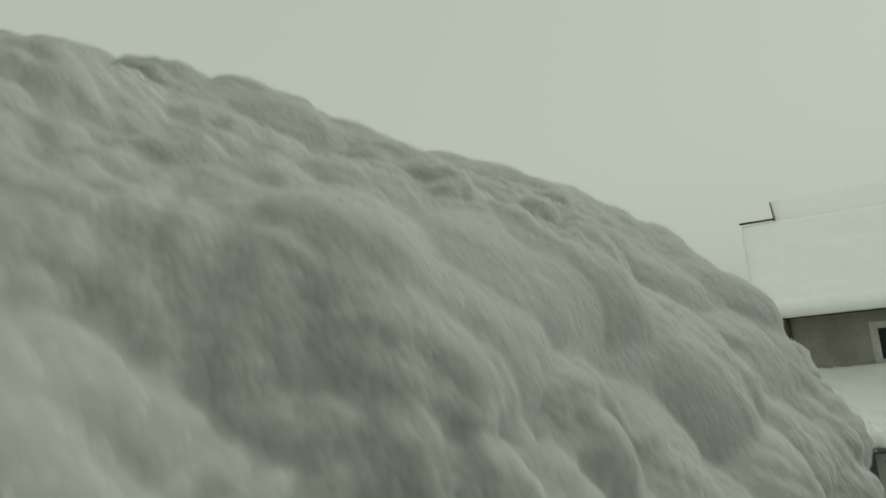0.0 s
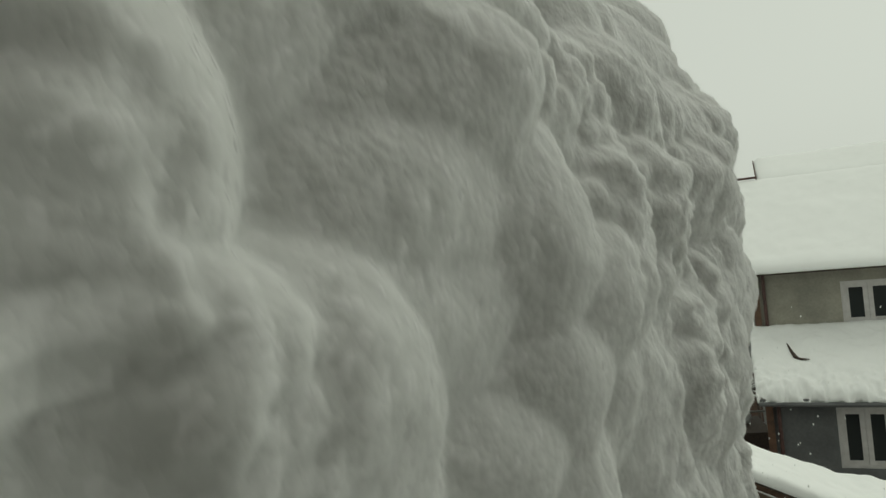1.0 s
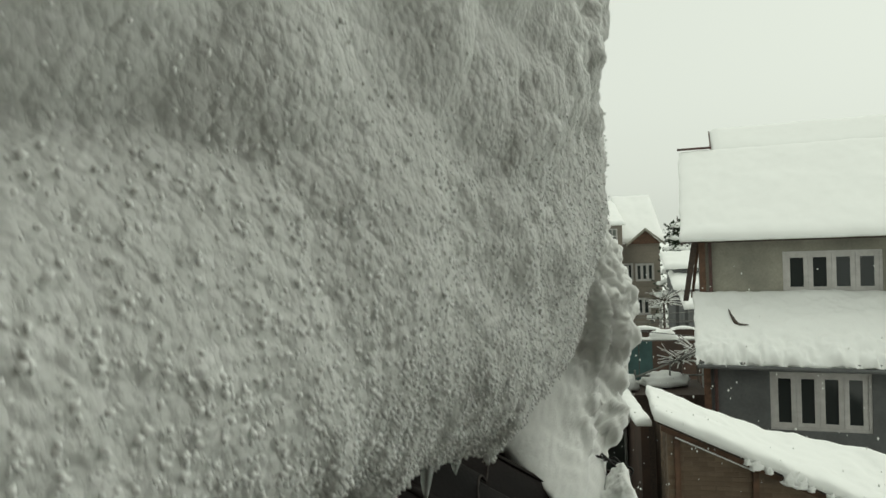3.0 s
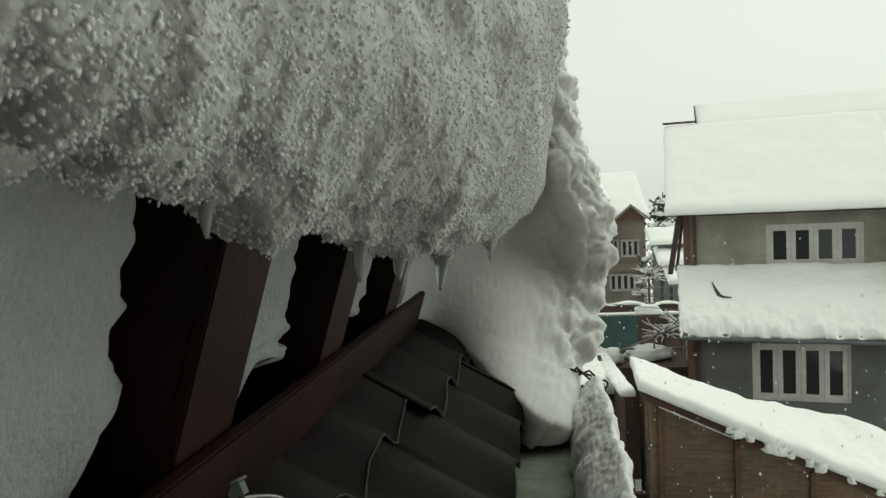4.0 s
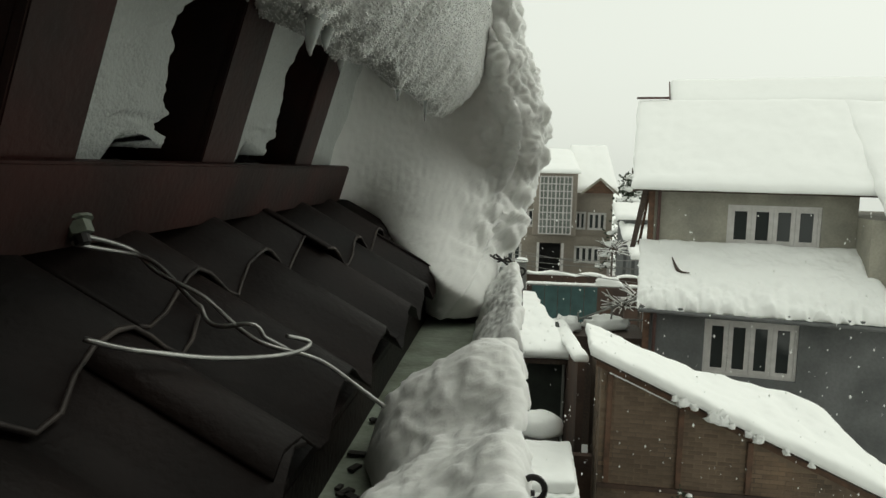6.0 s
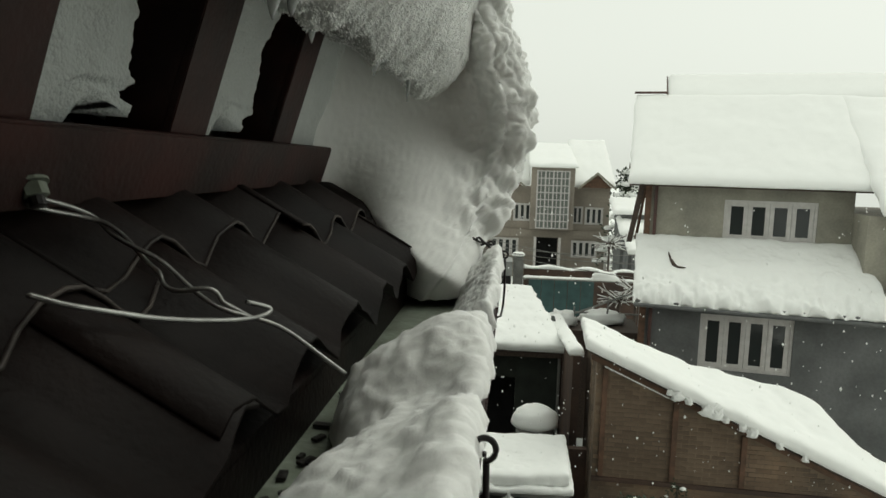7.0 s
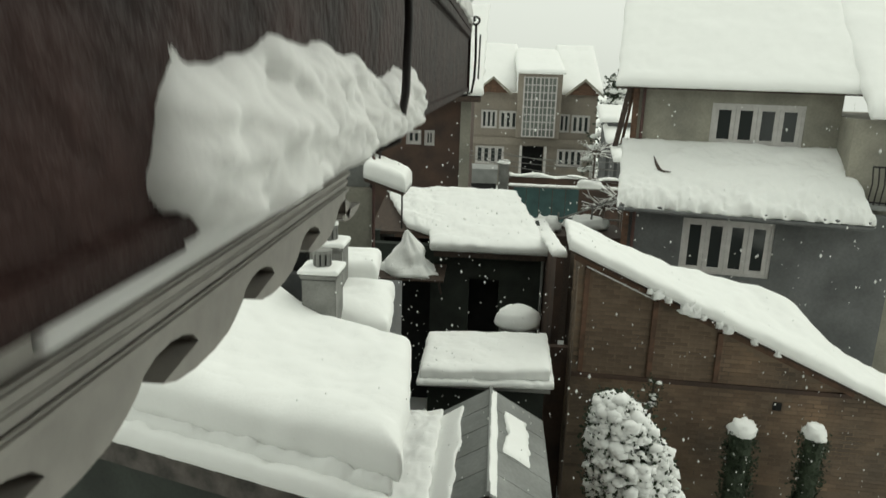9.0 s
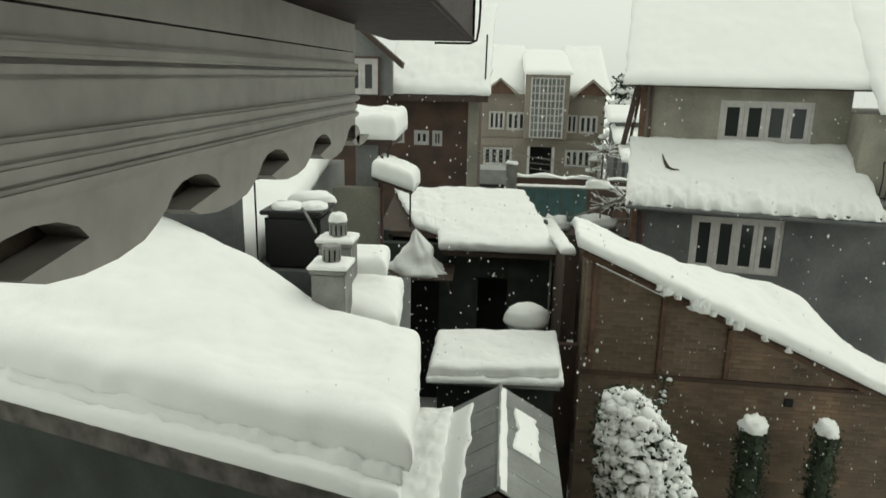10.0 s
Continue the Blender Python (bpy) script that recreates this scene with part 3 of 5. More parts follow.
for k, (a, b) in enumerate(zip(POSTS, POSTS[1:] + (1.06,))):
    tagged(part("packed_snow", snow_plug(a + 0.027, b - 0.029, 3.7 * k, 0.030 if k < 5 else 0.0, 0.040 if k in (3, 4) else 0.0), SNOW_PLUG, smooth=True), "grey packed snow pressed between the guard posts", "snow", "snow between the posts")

LOBE = [(0.372, 0.160), (0.42, 0.188), (0.47, 0.214), (0.53, 0.236), (0.59, 0.243), (0.66, 0.234), (0.72, 0.214), (0.80, 0.192), (0.90, 0.172), (1.0, 0.165)]


def snow_lobe():
    """The hanging lobe past the end of the guard: smooth hollow towards the guard, rough outer side, its foot in the gutter."""
    bm = bmesh.new()
    nu, nv = 220, 170
    rows = []
    for j in range(nv + 1):
        c = catmull(LOBE, j / nv)
        xr = c.y
        v = j / nv
        row = []
        for i in range(nu + 1):
            u = i / nu
            if u < 0.5:
                k = u / 0.5
                x = -0.10 + (xr - 0.045 + 0.10) * k
                y = 0.95 + 0.27 * math.sin(math.pi * k * 0.60) ** 0.75 - 0.04 * k
            else:
                k = (u - 0.5) / 0.5
                a = min(1.0, k / 0.22)
                x = xr - 0.045 + 0.045 * math.sin(a * math.pi / 2)
                y = 1.188 + 0.05 * (1 - math.cos(a * math.pi / 2)) + 0.24 * max(0.0, k - 0.18) ** 1.2
            foot = max(0.0, min(1.0, (0.16 - (c.x - max(0.372, roof_z(x)))) / 0.15))
            side = max(0.0, min(1.0, (x + 0.06) / 0.18))
            y -= 0.28 * foot ** 1.4 * side * side * (3 - 2 * side)
            z = c.x + 0.30 * max(0.0, y - 1.04) * (1 - v)
            co = Vector((x, y, z))
            rough = max(0.0, min(1.0, (u - 0.40) / 0.09))
            d = rough * 0.020 * fbm(co * 11, 2) + 0.005 * noise.noise(co * 9)
            row.append(bm.verts.new(co + Vector((0.75, -0.65, 0.1)) * d))
        row.append(bm.verts.new((-0.3, 1.46, z)))
        row.append(bm.verts.new((-0.3, 1.02, z)))
        rows.append(row)
    closed_sheet(bm, rows)

    def swell(p):
        rough = max(0.0, min(1.0, (p.x - 0.105) / 0.06)) * max(0.0, min(1.0, (p.z - 0.40) / 0.06))
        return rough * (0.013 * billow(p * 20) + 0.008 * billow(p * 44) + 0.004 * billow(p * 95)) + 0.0012 * noise.noise(p * 160)

    return puff(bm, swell)


tagged(part("roof_snow", snow_lobe(), SNOW_LOBE, smooth=True), "smooth hollowed snow lobe sagging into the gutter", "snow")


def gutter_mound(y0, y1, left, right, height, seed, lump, freq, step):
    """Snow lying in the gutter and over its lip; left(y), right(y) and height(y) shape it."""
    bm = bmesh.new()
    n, m = int((y1 - y0) * step) + 8, 44
    top, low = [], []
    for i in range(n + 1):
        y = y0 + (y1 - y0) * i / n
        e = min(1.0, min(y - y0, y1 - y) / 0.028)
        e = math.sqrt(max(0.0, 1 - (1 - e) ** 2))
        xl = left(y) + 0.012 * fbm(Vector((y * 12, seed, 1)), 3) + 0.02 * (1 - e)
        xr = right(y) + 0.005 * max(0.2, min(1.0, (y - 0.05) / 0.28)) * fbm(Vector((y * 16, seed, 9)), 3)
        rt, rl = [], []
        for j in range(m + 1):
            k = j / m
            x = xl + (xr - xl) * k
            dome = max(0.0, 1 - abs(2 * k - 1) ** 4) ** 0.45
            base = GZ0 + 0.002 if x < GX1 - 0.014 else GZ1 + 0.0088
            q = Vector((x + seed, 0.22 * y, 0.0))
            h = height(y) * dome * e * (1 + 0.18 * fbm(q * freq * 0.5, 2))
            z = max(base + 0.0015, GZ0 + (GZ1 + 0.009 - GZ0) * k + h)
            rt.append(bm.verts.new((x, y, z)))
            rl.append(bm.verts.new((x, y, base - 0.0005)))
        top.append(rt)
        low.append(rl)
    rows = [a + b[::-1] for a, b in zip(top, low)]
    closed_sheet(bm, rows)

    def swell(p):
        q = Vector((p.x + seed, p.y, p.z))
        free = max(0.0, min(1.0, (p.z - GZ0 - 0.004) / 0.012))
        free *= max(0.45, min(1.0, (p.y - 0.05) / 0.28))
        return free * lump * (fbm(q * freq, 4) + 0.30 * billow(q * freq * 3.2) + 0.30 * noise.noise(q * freq * 5) + 0.16 * noise.noise(q * freq * 10))

    return puff(bm, swell)


def bump_at(y):
    return math.exp(-((y - 0.51) / 0.05) ** 2)


tagged(part("trough_shade", litter(), LEAF_AND_SHADE, smooth=True), "dark strip painting the near shade in the gutter", "litter", "", "stuff")
leaf_rnd = random.Random(12)
leaves = bmesh.new()
for _ in range(26):
    m = pose(leaf_rnd.uniform(0.092, 0.150), leaf_rnd.uniform(0.30, 0.62), GZ0 + 0.0022, 0, 0, leaf_rnd.uniform(0, 360))
    r = leaf_rnd.uniform(0.002, 0.006)
    box(leaves, (-r, -0.5 * r, -0.001), (r, 0.5 * r, 0.001), m)
tagged(part("fallen_leaves", leaves, LEAF_AND_SHADE), "small dark rotting leaf scraps in the gutter", "leaves", "", "stuff")
tagged(part("gutter_snow", gutter_mound(-0.6, 0.585, lambda y: 0.110 + 0.016 * math.exp(-((y - 0.435) / 0.030) ** 2) - 0.008 * bump_at(y), lambda y: 0.2040 + 0.0025 * max(0.0, min(1.0, (y - 0.15) / 0.15)),
                                        lambda y: 0.006 + 0.020 * max(0.0, min(1.0, (y - 0.12) / 0.18)) + 0.016 * bump_at(y) - 0.010 * math.exp(-((y - 0.425) / 0.03) ** 2), 1.0, 0.0046, 30, 420), SNOW_SOFT, smooth=True),
       "soft mound of snow lying along the gutter", "snow")
tagged(part("gutter_snow", gutter_mound(0.60, 1.05, lambda y: 0.158, lambda y: 0.2065, lambda y: 0.030, 5.0, 0.0040, 34, 300), SNOW_SOFT, smooth=True), "thin rim of snow along the gutter lip", "snow")


def clinging_snow():
    """Rough snow stuck to the outer face of the gutter."""
    bm = bmesh.new()
    n, m = 260, 60
    rows = []
    for i in range(n + 1):
        y = 0.160 + 0.295 * i / n
        top = 0.353 + 0.008 * math.exp(-((y - 0.26) / 0.04) ** 2) + 0.005 * fbm(Vector((y * 24, 2, 0)), 2)
        front = []
        for j in range(m + 1):
            z = 0.3235 + 0.060 * j / m
            q = Vector((0, y * 0.6, z))
            ragged = 0.005 * fbm(q * 60, 2)
            inside = min((top + ragged - z) / 0.020, (y + 2 * ragged - 0.186 - 0.25 * max(0.0, z - 0.335)) / 0.035, (0.444 + ragged - y) / 0.030)
            k = max(0.0, min(1.0, inside))
            edge = min(1.0, min(i, n - i) / 6) * min(1.0, j / 7, (m - j) / 4)
            t = edge * math.sqrt(k * (2 - k)) * (0.0070 + 0.0035 * math.exp(-((z - 0.336) / 0.014) ** 2) + 0.0062 * dome(q * 85) + 0.0030 * fbm(q * 130, 3) + 0.0022 * dome(q * 240))
            front.append(bm.verts.new((0.1988 + max(0.0, t), y, z)))
        back = [bm.verts.new((0.1975, y, v.co.z)) for v in reversed(front)]
        rows.append(front + back)
    return closed_sheet(bm, rows)


tagged(part("gutter_snow", clinging_snow(), SNOW_SOFT, smooth=True), "rough snow clinging to the maroon gutter face", "snow")


def ice_grains(name, count, place, size, seed, label):
    """Coarse wet grains strewn over a snow face, each a small faceted lump."""
    rnd = random.Random(seed)
    base = [Vector(p) for p in ((1, 0, 0), (-1, 0, 0), (0, 1, 0), (0, -1, 0), (0, 0, 1), (0, 0, -1))]
    tri = ((0, 2, 4), (2, 1, 4), (1, 3, 4), (3, 0, 4), (2, 0, 5), (1, 2, 5), (3, 1, 5), (0, 3, 5))
    vs, fs = [], []
    for _ in range(count):
        p = place(rnd)
        if p is None:
            continue
        r = size * rnd.uniform(0.45, 1.3)
        k = len(vs)
        spin = Euler((rnd.uniform(0, 6), rnd.uniform(0, 6), rnd.uniform(0, 6))).to_matrix()
        grow = Vector((rnd.uniform(0.7, 1.3), rnd.uniform(0.7, 1.3), rnd.uniform(0.8, 1.7))) * r
        vs += [tuple(p + spin @ (v * grow)) for v in base]
        fs += [(a + k, b + k, c + k) for a, b, c in tri]
    me = bpy.data.meshes.new(name)
    me.from_pydata(vs, [], fs)
    me.materials.append(GRAIN)
    me.polygons.foreach_set("use_smooth", [True] * len(me.polygons))
    return tagged(new(name, me), label, "ice grains", "", "stuff")


slab_ob = bpy.data.objects["roof_snow"]
slab_spots = [(v.co.copy(), v.normal.copy()) for v in slab_ob.data.vertices if 0.02 < v.co.y < 1.1 and v.co.x > -0.16 and v.co.z < 0.98]


def on_slab(rnd):
    co, nr = rnd.choice(slab_spots)
    if rnd.random() < (co.z - 0.70) / 0.15:
        return None
    return co + nr * 0.0003 + Vector((rnd.uniform(-1, 1), rnd.uniform(-1, 1), rnd.uniform(-1, 1))) * 0.0012


ice_grains("ice_grains", 120000, on_slab, 0.00085, 3, "coarse wet ice grains on the underside of the snow slab")


def icicle(x, y, z, length, r):
    pts = [(x + 0.15 * r * math.sin(5 * k), y + 0.2 * r * math.cos(4 * k), z + 0.02 - (length + 0.02) * k) for k in np.linspace(0, 1, 9)]
    bm = bmesh.new()
    sides = 10
    rings = []
    for k, p in zip(np.linspace(0, 1, 9), pts):
        rr = r * (1 - k ** 1.4) * (1 + 0.12 * math.sin(9 * k)) + 0.0006
        rings.append([bm.verts.new((p[0] + rr * math.cos(2 * math.pi * s / sides), p[1] + rr * math.sin(2 * math.pi * s / sides), p[2])) for s in range(sides)])
    tagged(part("icicle", closed_sheet(bm, rings), ICE, smooth=True), "short clear icicle dripping from the snow lip", "icicle", "icicles on the lip")


def lowest(y0, y1):
    return min((v.co for v in slab_ob.data.vertices if y0 < v.co.y < y1 and -0.10 < v.co.x < 0.16), key=lambda c: c.z)


for y, length, r in ((0.235, 0.010, 0.0050), (0.33, 0.013, 0.0055), (0.405, 0.010, 0.0070), (0.455, 0.015, 0.0085), (0.52, 0.009, 0.0080), (0.60, 0.007, 0.0060), (0.70, 0.010, 0.0060), (0.985, 0.026, 0.0045)):
    tip = lowest(y - 0.02, y + 0.02)
    icicle(tip.x, tip.y, tip.z - 0.001, length, r)

# twisted tie wire from a bolt under the rail down to the gutter
tie = thing("tie_wire", "twisted galvanised wire tied to a bolt under the snow guard", "wire")
main = [Vector(p) for p in ((-0.044, 0.406, 0.517), (-0.027, 0.434, 0.507), (-0.009, 0.432, 0.497), (0.012, 0.425, 0.486), (0.030, 0.422, 0.476), (0.056, 0.418, 0.463), (0.078, 0.430, 0.450), (0.098, 0.436, 0.437), (0.125, 0.442, 0.420))]
for sgn in (1, -1):
    pts = []
    for i in range(50):
        k = i / 49
        c = catmull(main, k if sgn > 0 else k * 0.72)
        ph = 16 * k * (1 if sgn > 0 else 0.72)
        r = 0.0022 + (0.010 if sgn < 0 and 0.62 < k < 0.88 else 0.0) * math.sin((k - 0.62) / 0.26 * math.pi)
        pts.append(c + sgn * r * Vector((0.6 * math.cos(ph), 0.6 * math.sin(ph), 0.8 * math.sin(ph + 1) + 0.3)))
    part("strand", tube(pts, 0.0014, 7), WIRE, tie, smooth=True)
part("loose_end", tube([catmull([Vector(p) for p in ((0.015, 0.322, 0.484), (0.026, 0.332, 0.478), (0.034, 0.342, 0.474), (0.050, 0.368, 0.465), (0.067, 0.399, 0.458), (0.076, 0.428, 0.454), (0.078, 0.442, 0.456), (0.068, 0.430, 0.462))], k) for k in np.linspace(0, 1, 40)], 0.0014, 7), WIRE, tie, smooth=True)
part("bolt", tube([(-0.050, 0.412, 0.535), (-0.040, 0.408, 0.514)], 0.0045, 10), HOOK, tie, "rusty bolt")
part("nut", tube([(-0.0455, 0.410, 0.5255), (-0.0425, 0.409, 0.519)], 0.0075, 6), TROUGH, tie, "grey galvanised nut")
part("washer", tube([(-0.0465, 0.4105, 0.5275), (-0.0458, 0.4102, 0.526)], 0.0095, 14), TROUGH, tie, "grey galvanised washer")

# unseen dark wall added behind the camera to keep light off the snow
unseen_wall = part("unseen_shade_wall", boxed((-3.0, -1.0, GROUND), (7.0, -0.75, 6.0)), DARK_WOOD)
tagged(unseen_wall, "unseen dark wall added to shade the snow", "wall", "", "structure")

# ==== snow on roofs ====
def roof_snow(a, b, c, d, thick, label, turn=None, **kw):
    bm = blanket(a, b, c, d, thick, **kw)
    if turn:
        bmesh.ops.transform(bm, matrix=turn, verts=bm.verts[:])
    return tagged(part("roof_snow", bm, SNOW_FAR, smooth=True), label, "snow")


def snow_cap(x, y, z, rx, ry, h, label, seed=0.0, name="snow_mound", lump=0.12):
    """A rounded cap of snow on a small top."""
    bm = bmesh.new()
    rows = []
    for j in range(9):
        a = j / 8 * math.pi / 2
        row = []
        for i in range(20):
            t = 2 * math.pi * i / 20
            k = math.cos(a) ** 0.55 if j < 8 else 0.02
            q = Vector((math.cos(t) * k + seed, math.sin(t) * k, j * 0.2))
            w = 1 + lump * fbm(q * 2.2, 3)
            row.append(bm.verts.new((x + rx * k * math.cos(t) * w, y + ry * k * math.sin(t) * w, z + h * math.sin(a) * w)))
        rows.append(row)
    return tagged(part(name, closed_sheet(bm, rows), SNOW_FAR, smooth=True), label, "snow")


# ==== grey two-storey neighbour with snowed roofs ====
NB = Matrix.Translation((3.60, 17.82, 0)) @ Matrix.Rotation(radians(-10), 4, "Z")


def at_nb(bm):
    bmesh.ops.transform(bm, matrix=NB, verts=bm.verts[:])
    return bm


neighbour = thing("grey_house", "grey plastered two-storey house under thick snow", "house")
lw, uw = (1.42, 3.56, -4.40, -3.0), (1.99, 4.27, -1.33, -0.23)
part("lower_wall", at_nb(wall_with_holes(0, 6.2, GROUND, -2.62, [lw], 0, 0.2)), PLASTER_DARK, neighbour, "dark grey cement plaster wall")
part("upper_wall", at_nb(wall_with_holes(0, 5.1, -3.2, 0.12, [uw], 1.9, 2.1)), CREAM, neighbour, "stained cream and grey plaster wall")
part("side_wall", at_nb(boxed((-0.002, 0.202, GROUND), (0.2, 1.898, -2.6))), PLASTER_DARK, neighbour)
part("side_wall", at_nb(boxed((-0.002, 2.102, GROUND), (0.2, 7.9, 0.3))), PLASTER, neighbour)
# Near-black sheets behind the windows paint the rooms' lack of light.
part("unlit_backing", at_nb(boxed((0.25, 2.6, -6.9), (5.0, 2.7, 0.1))), DARK, neighbour)
part("unlit_backing", at_nb(boxed((0.25, 0.6, -6.9), (5.0, 0.7, -2.8))), DARK, neighbour)
for hole, v, lab in ((lw, 0.06, "white four-pane casement window in a dark grey wall"), (uw, 1.96, "white four-pane casement window with maroon trim")):
    window(NB @ pose(hole[0], v, hole[2]), hole[1] - hole[0], hole[3] - hole[2], 4, "grey house windows", lab, trim=MAROON_TRIM)
part("annex_roof", at_nb(prism([(-0.45, -2.78), (1.9, -1.52), (1.9, -1.46), (-0.45, -2.70)], -0.15, 5.45, "x")), DARK_WOOD, neighbour)
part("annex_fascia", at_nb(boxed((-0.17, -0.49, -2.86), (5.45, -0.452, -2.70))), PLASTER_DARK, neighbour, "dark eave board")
part("main_roof", at_nb(prism([(1.35, 0.08), (5.2, 2.62), (5.2, 2.68), (1.35, 0.15)], -0.45, 5.35, "x")), DARK_WOOD, neighbour)
part("upper_roof", at_nb(prism([(5.0, 2.5), (6.6, 3.45), (6.6, 3.5), (5.0, 2.56)], 0.45, 12.0, "x")), DARK_WOOD, neighbour)
part("verge_board", at_nb(prism([(1.30, 0.06), (5.25, 2.66), (5.25, 2.76), (1.30, 0.18)], -0.50, -0.454, "x")), MAROON_TRIM, neighbour, "dark verge board")
part("verge_board", at_nb(boxed((-0.56, 5.10, 2.88), (0.44, 5.16, 2.945))), MAROON_TRIM, neighbour, "dark verge board")
part("verge_board", at_nb(prism([(5.05, 2.62), (6.65, 3.52), (6.65, 3.60), (5.05, 2.70)], 0.42, 0.446, "x")), MAROON_TRIM, neighbour, "dark verge board")
part("wing_wall", at_nb(boxed((5.1, 0.7, GROUND), (9.5, 6.0, -0.45))), CREAM, neighbour)
part("wing_roof", at_nb(prism([(0.3, -0.42), (5.2, 2.5), (5.2, 2.56), (0.3, -0.36)], 5.36, 12.0, "x")), DARK_WOOD, neighbour)
part("corner_board", at_nb(boxed((-0.06, 1.86, -1.55), (0.10, 1.896, 0.1))), TIMBER, neighbour)
part("corner_board", at_nb(boxed((-0.06, -0.04, GROUND), (0.10, -0.004, -2.66))), TIMBER, neighbour)
for x in (0.22,):
    part("rainwater_pipe", at_nb(tube([(x, 1.84, 0.1), (x, 1.84, -1.5)], 0.045, 8)), MAROON_TRIM, neighbour)
    part("rainwater_pipe", at_nb(tube([(x, -0.06, -2.7), (x, -0.06, GROUND)], 0.045, 8)), MAROON_TRIM, neighbour)
part("eave_brace", at_nb(prism([(-0.50, -1.50), (-0.36, -1.50), (-0.08, 0.08), (-0.24, 0.08)], 1.84, 1.95)), DARK_WOOD, neighbour, "dark leaning timber brace")
part("eave_brace", at_nb(prism([(-0.30, -1.45), (-0.22, -1.45), (-0.02, 0.06), (-0.10, 0.06)], 2.2, 2.28)), TIMBER, neighbour)
part("eave_gutter", at_nb(tube([(-0.2, -0.53, -2.80), (5.5, -0.53, -2.86)], 0.05, 8)), PLASTER_DARK, neighbour, "grey half-round eave gutter")

roof_snow((-0.2, -0.5, -2.71), (5.5, -0.5, -2.71), (5.2, 1.88, -1.45), (-0.2, 1.88, -1.45), 0.25, "lumpy snow on the lean-to roof of the grey house", NB, n=220, m=80, lump=0.07, scale=1.9, bulge=0.07, rim=0.26,
          floor=-0.05, sag=lambda u, v: (0.16 * max(-0.8, fbm(Vector((u * 16, v * 7, 2.0)), 4)) - 0.02) * max(0.0, 1 - v / 0.55)
          + (0.42 * min(0.0, fbm(Vector((u * 26, v * 6, 9.0)), 3) - 0.02) - 0.05) * max(0.0, 1 - v / 0.13))
roof_snow((-0.5, 1.28, 0.13), (5.4, 1.28, 0.13), (5.4, 5.2, 2.69), (-0.5, 5.2, 2.69), 0.22, "smooth deep snow on the main roof of the grey house", NB, n=90, m=40, lump=0.04, scale=1.1, bulge=0.05, rim=0.25)
roof_snow((0.46, 5.12, 2.6), (12, 5.12, 2.6), (12, 6.6, 3.51), (0.46, 6.6, 3.51), 0.24, "snow on the upper roof of the grey house", NB, n=40, m=14, lump=0.04, scale=0.8, bulge=0.02)
roof_snow((5.3, 0.25, -0.40), (12, 0.25, -0.40), (12, 5.2, 2.57), (5.3, 5.2, 2.57), 0.32, "deep snow on the side wing of the grey house", NB, n=40, m=30, lump=0.07, scale=0.9)
# crack where the lean-to snow has slid
crack = at_nb(tube([(0.60, 1.02, -1.63), (0.64, 0.80, -1.745), (0.72, 0.52, -1.885)], 0.012, 6, taper=0.05))
tube([NB @ Vector(p) for p in ((0.72, 0.52, -1.885), (0.82, 0.44, -1.93), (1.02, 0.43, -1.94))], 0.05, 6, crack, taper=0.012)
tagged(part("snow_crack", crack, DARK_WOOD), "dark slit of bare roof in the lean-to snow", "roof")

# balcony rail on the wing
rail = thing("balcony_rail", "black wrought iron balcony railing on a grey ledge", "railing")
part("ledge", at_nb(boxed((5.45, 0.15, -2.52), (9.4, 0.698, -2.40))), PLASTER, rail, "grey concrete ledge")
part("top_bar", at_nb(tube([(5.5, 0.2, -1.50), (9.3, 0.2, -1.50)], 0.025, 6)), HOOK, rail)
part("bottom_bar", at_nb(tube([(5.5, 0.2, -2.34), (9.3, 0.2, -2.34)], 0.025, 6)), HOOK, rail)
for k in range(30):
    x = 5.5 + 0.13 * k
    part("baluster", at_nb(tube([(x, 0.2, -2.41), (x + 0.04, 0.2, -1.9), (x, 0.2, -1.5)], 0.016, 5)), HOOK, rail)

# ==== brick shed ====
BS = Matrix.Translation((1.75, 11.65, 0)) @ Matrix.Rotation(radians(-3), 4, "Z")


def at_bs(bm):
    bmesh.ops.transform(bm, matrix=BS, verts=bm.verts[:])
    return bm


def shed_top(x):
    return -2.70 - 0.437 * x


shed = thing("brick_shed", "weathered red brick lean-to with a snowed roof", "shed")
front_wall = part("front_wall", at_bs(prism([(0, GROUND), (7.5, GROUND), (7.5, -4.72), (4.6, -4.72), (0, shed_top(0))], 0.0, 0.22)), MORTAR, shed, "weathered brick wall")
part("side_wall", at_bs(prism([(0.222, GROUND), (2.6, GROUND), (2.6, -3.15), (1.4, -2.72), (0.222, -2.72)], 0.0, 0.22, "x")), MORTAR, shed, "weathered brick wall")
for x, z0 in ((0.10, -4.70), (1.28, -4.70), (2.40, -4.70)):
    part("timber_post", at_bs(boxed((x, -0.06, z0), (x + 0.09, -0.001, shed_top(x) - 0.05), 0.008)), TIMBER, shed)
part("timber_sill", at_bs(boxed((0.0, -0.045, -4.80), (4.7, -0.001, -4.72), 0.006)), BRICK_DARK, shed, "weathered timber sill")
part("timber_beam", at_bs(prism([(-0.1, shed_top(-0.1)), (4.7, shed_top(4.7)), (4.7, shed_top(4.7) + 0.09), (-0.1, shed_top(-0.1) + 0.09)], -0.09, -0.002)), TIMBER, shed)
part("roof", at_bs(prism([(-0.15, shed_top(-0.15) + 0.122), (5.6, shed_top(5.6) + 0.122), (5.6, shed_top(5.6) + 0.17), (-0.15, shed_top(-0.15) + 0.17)], -0.2, 1.4)), DARK_WOOD, shed)
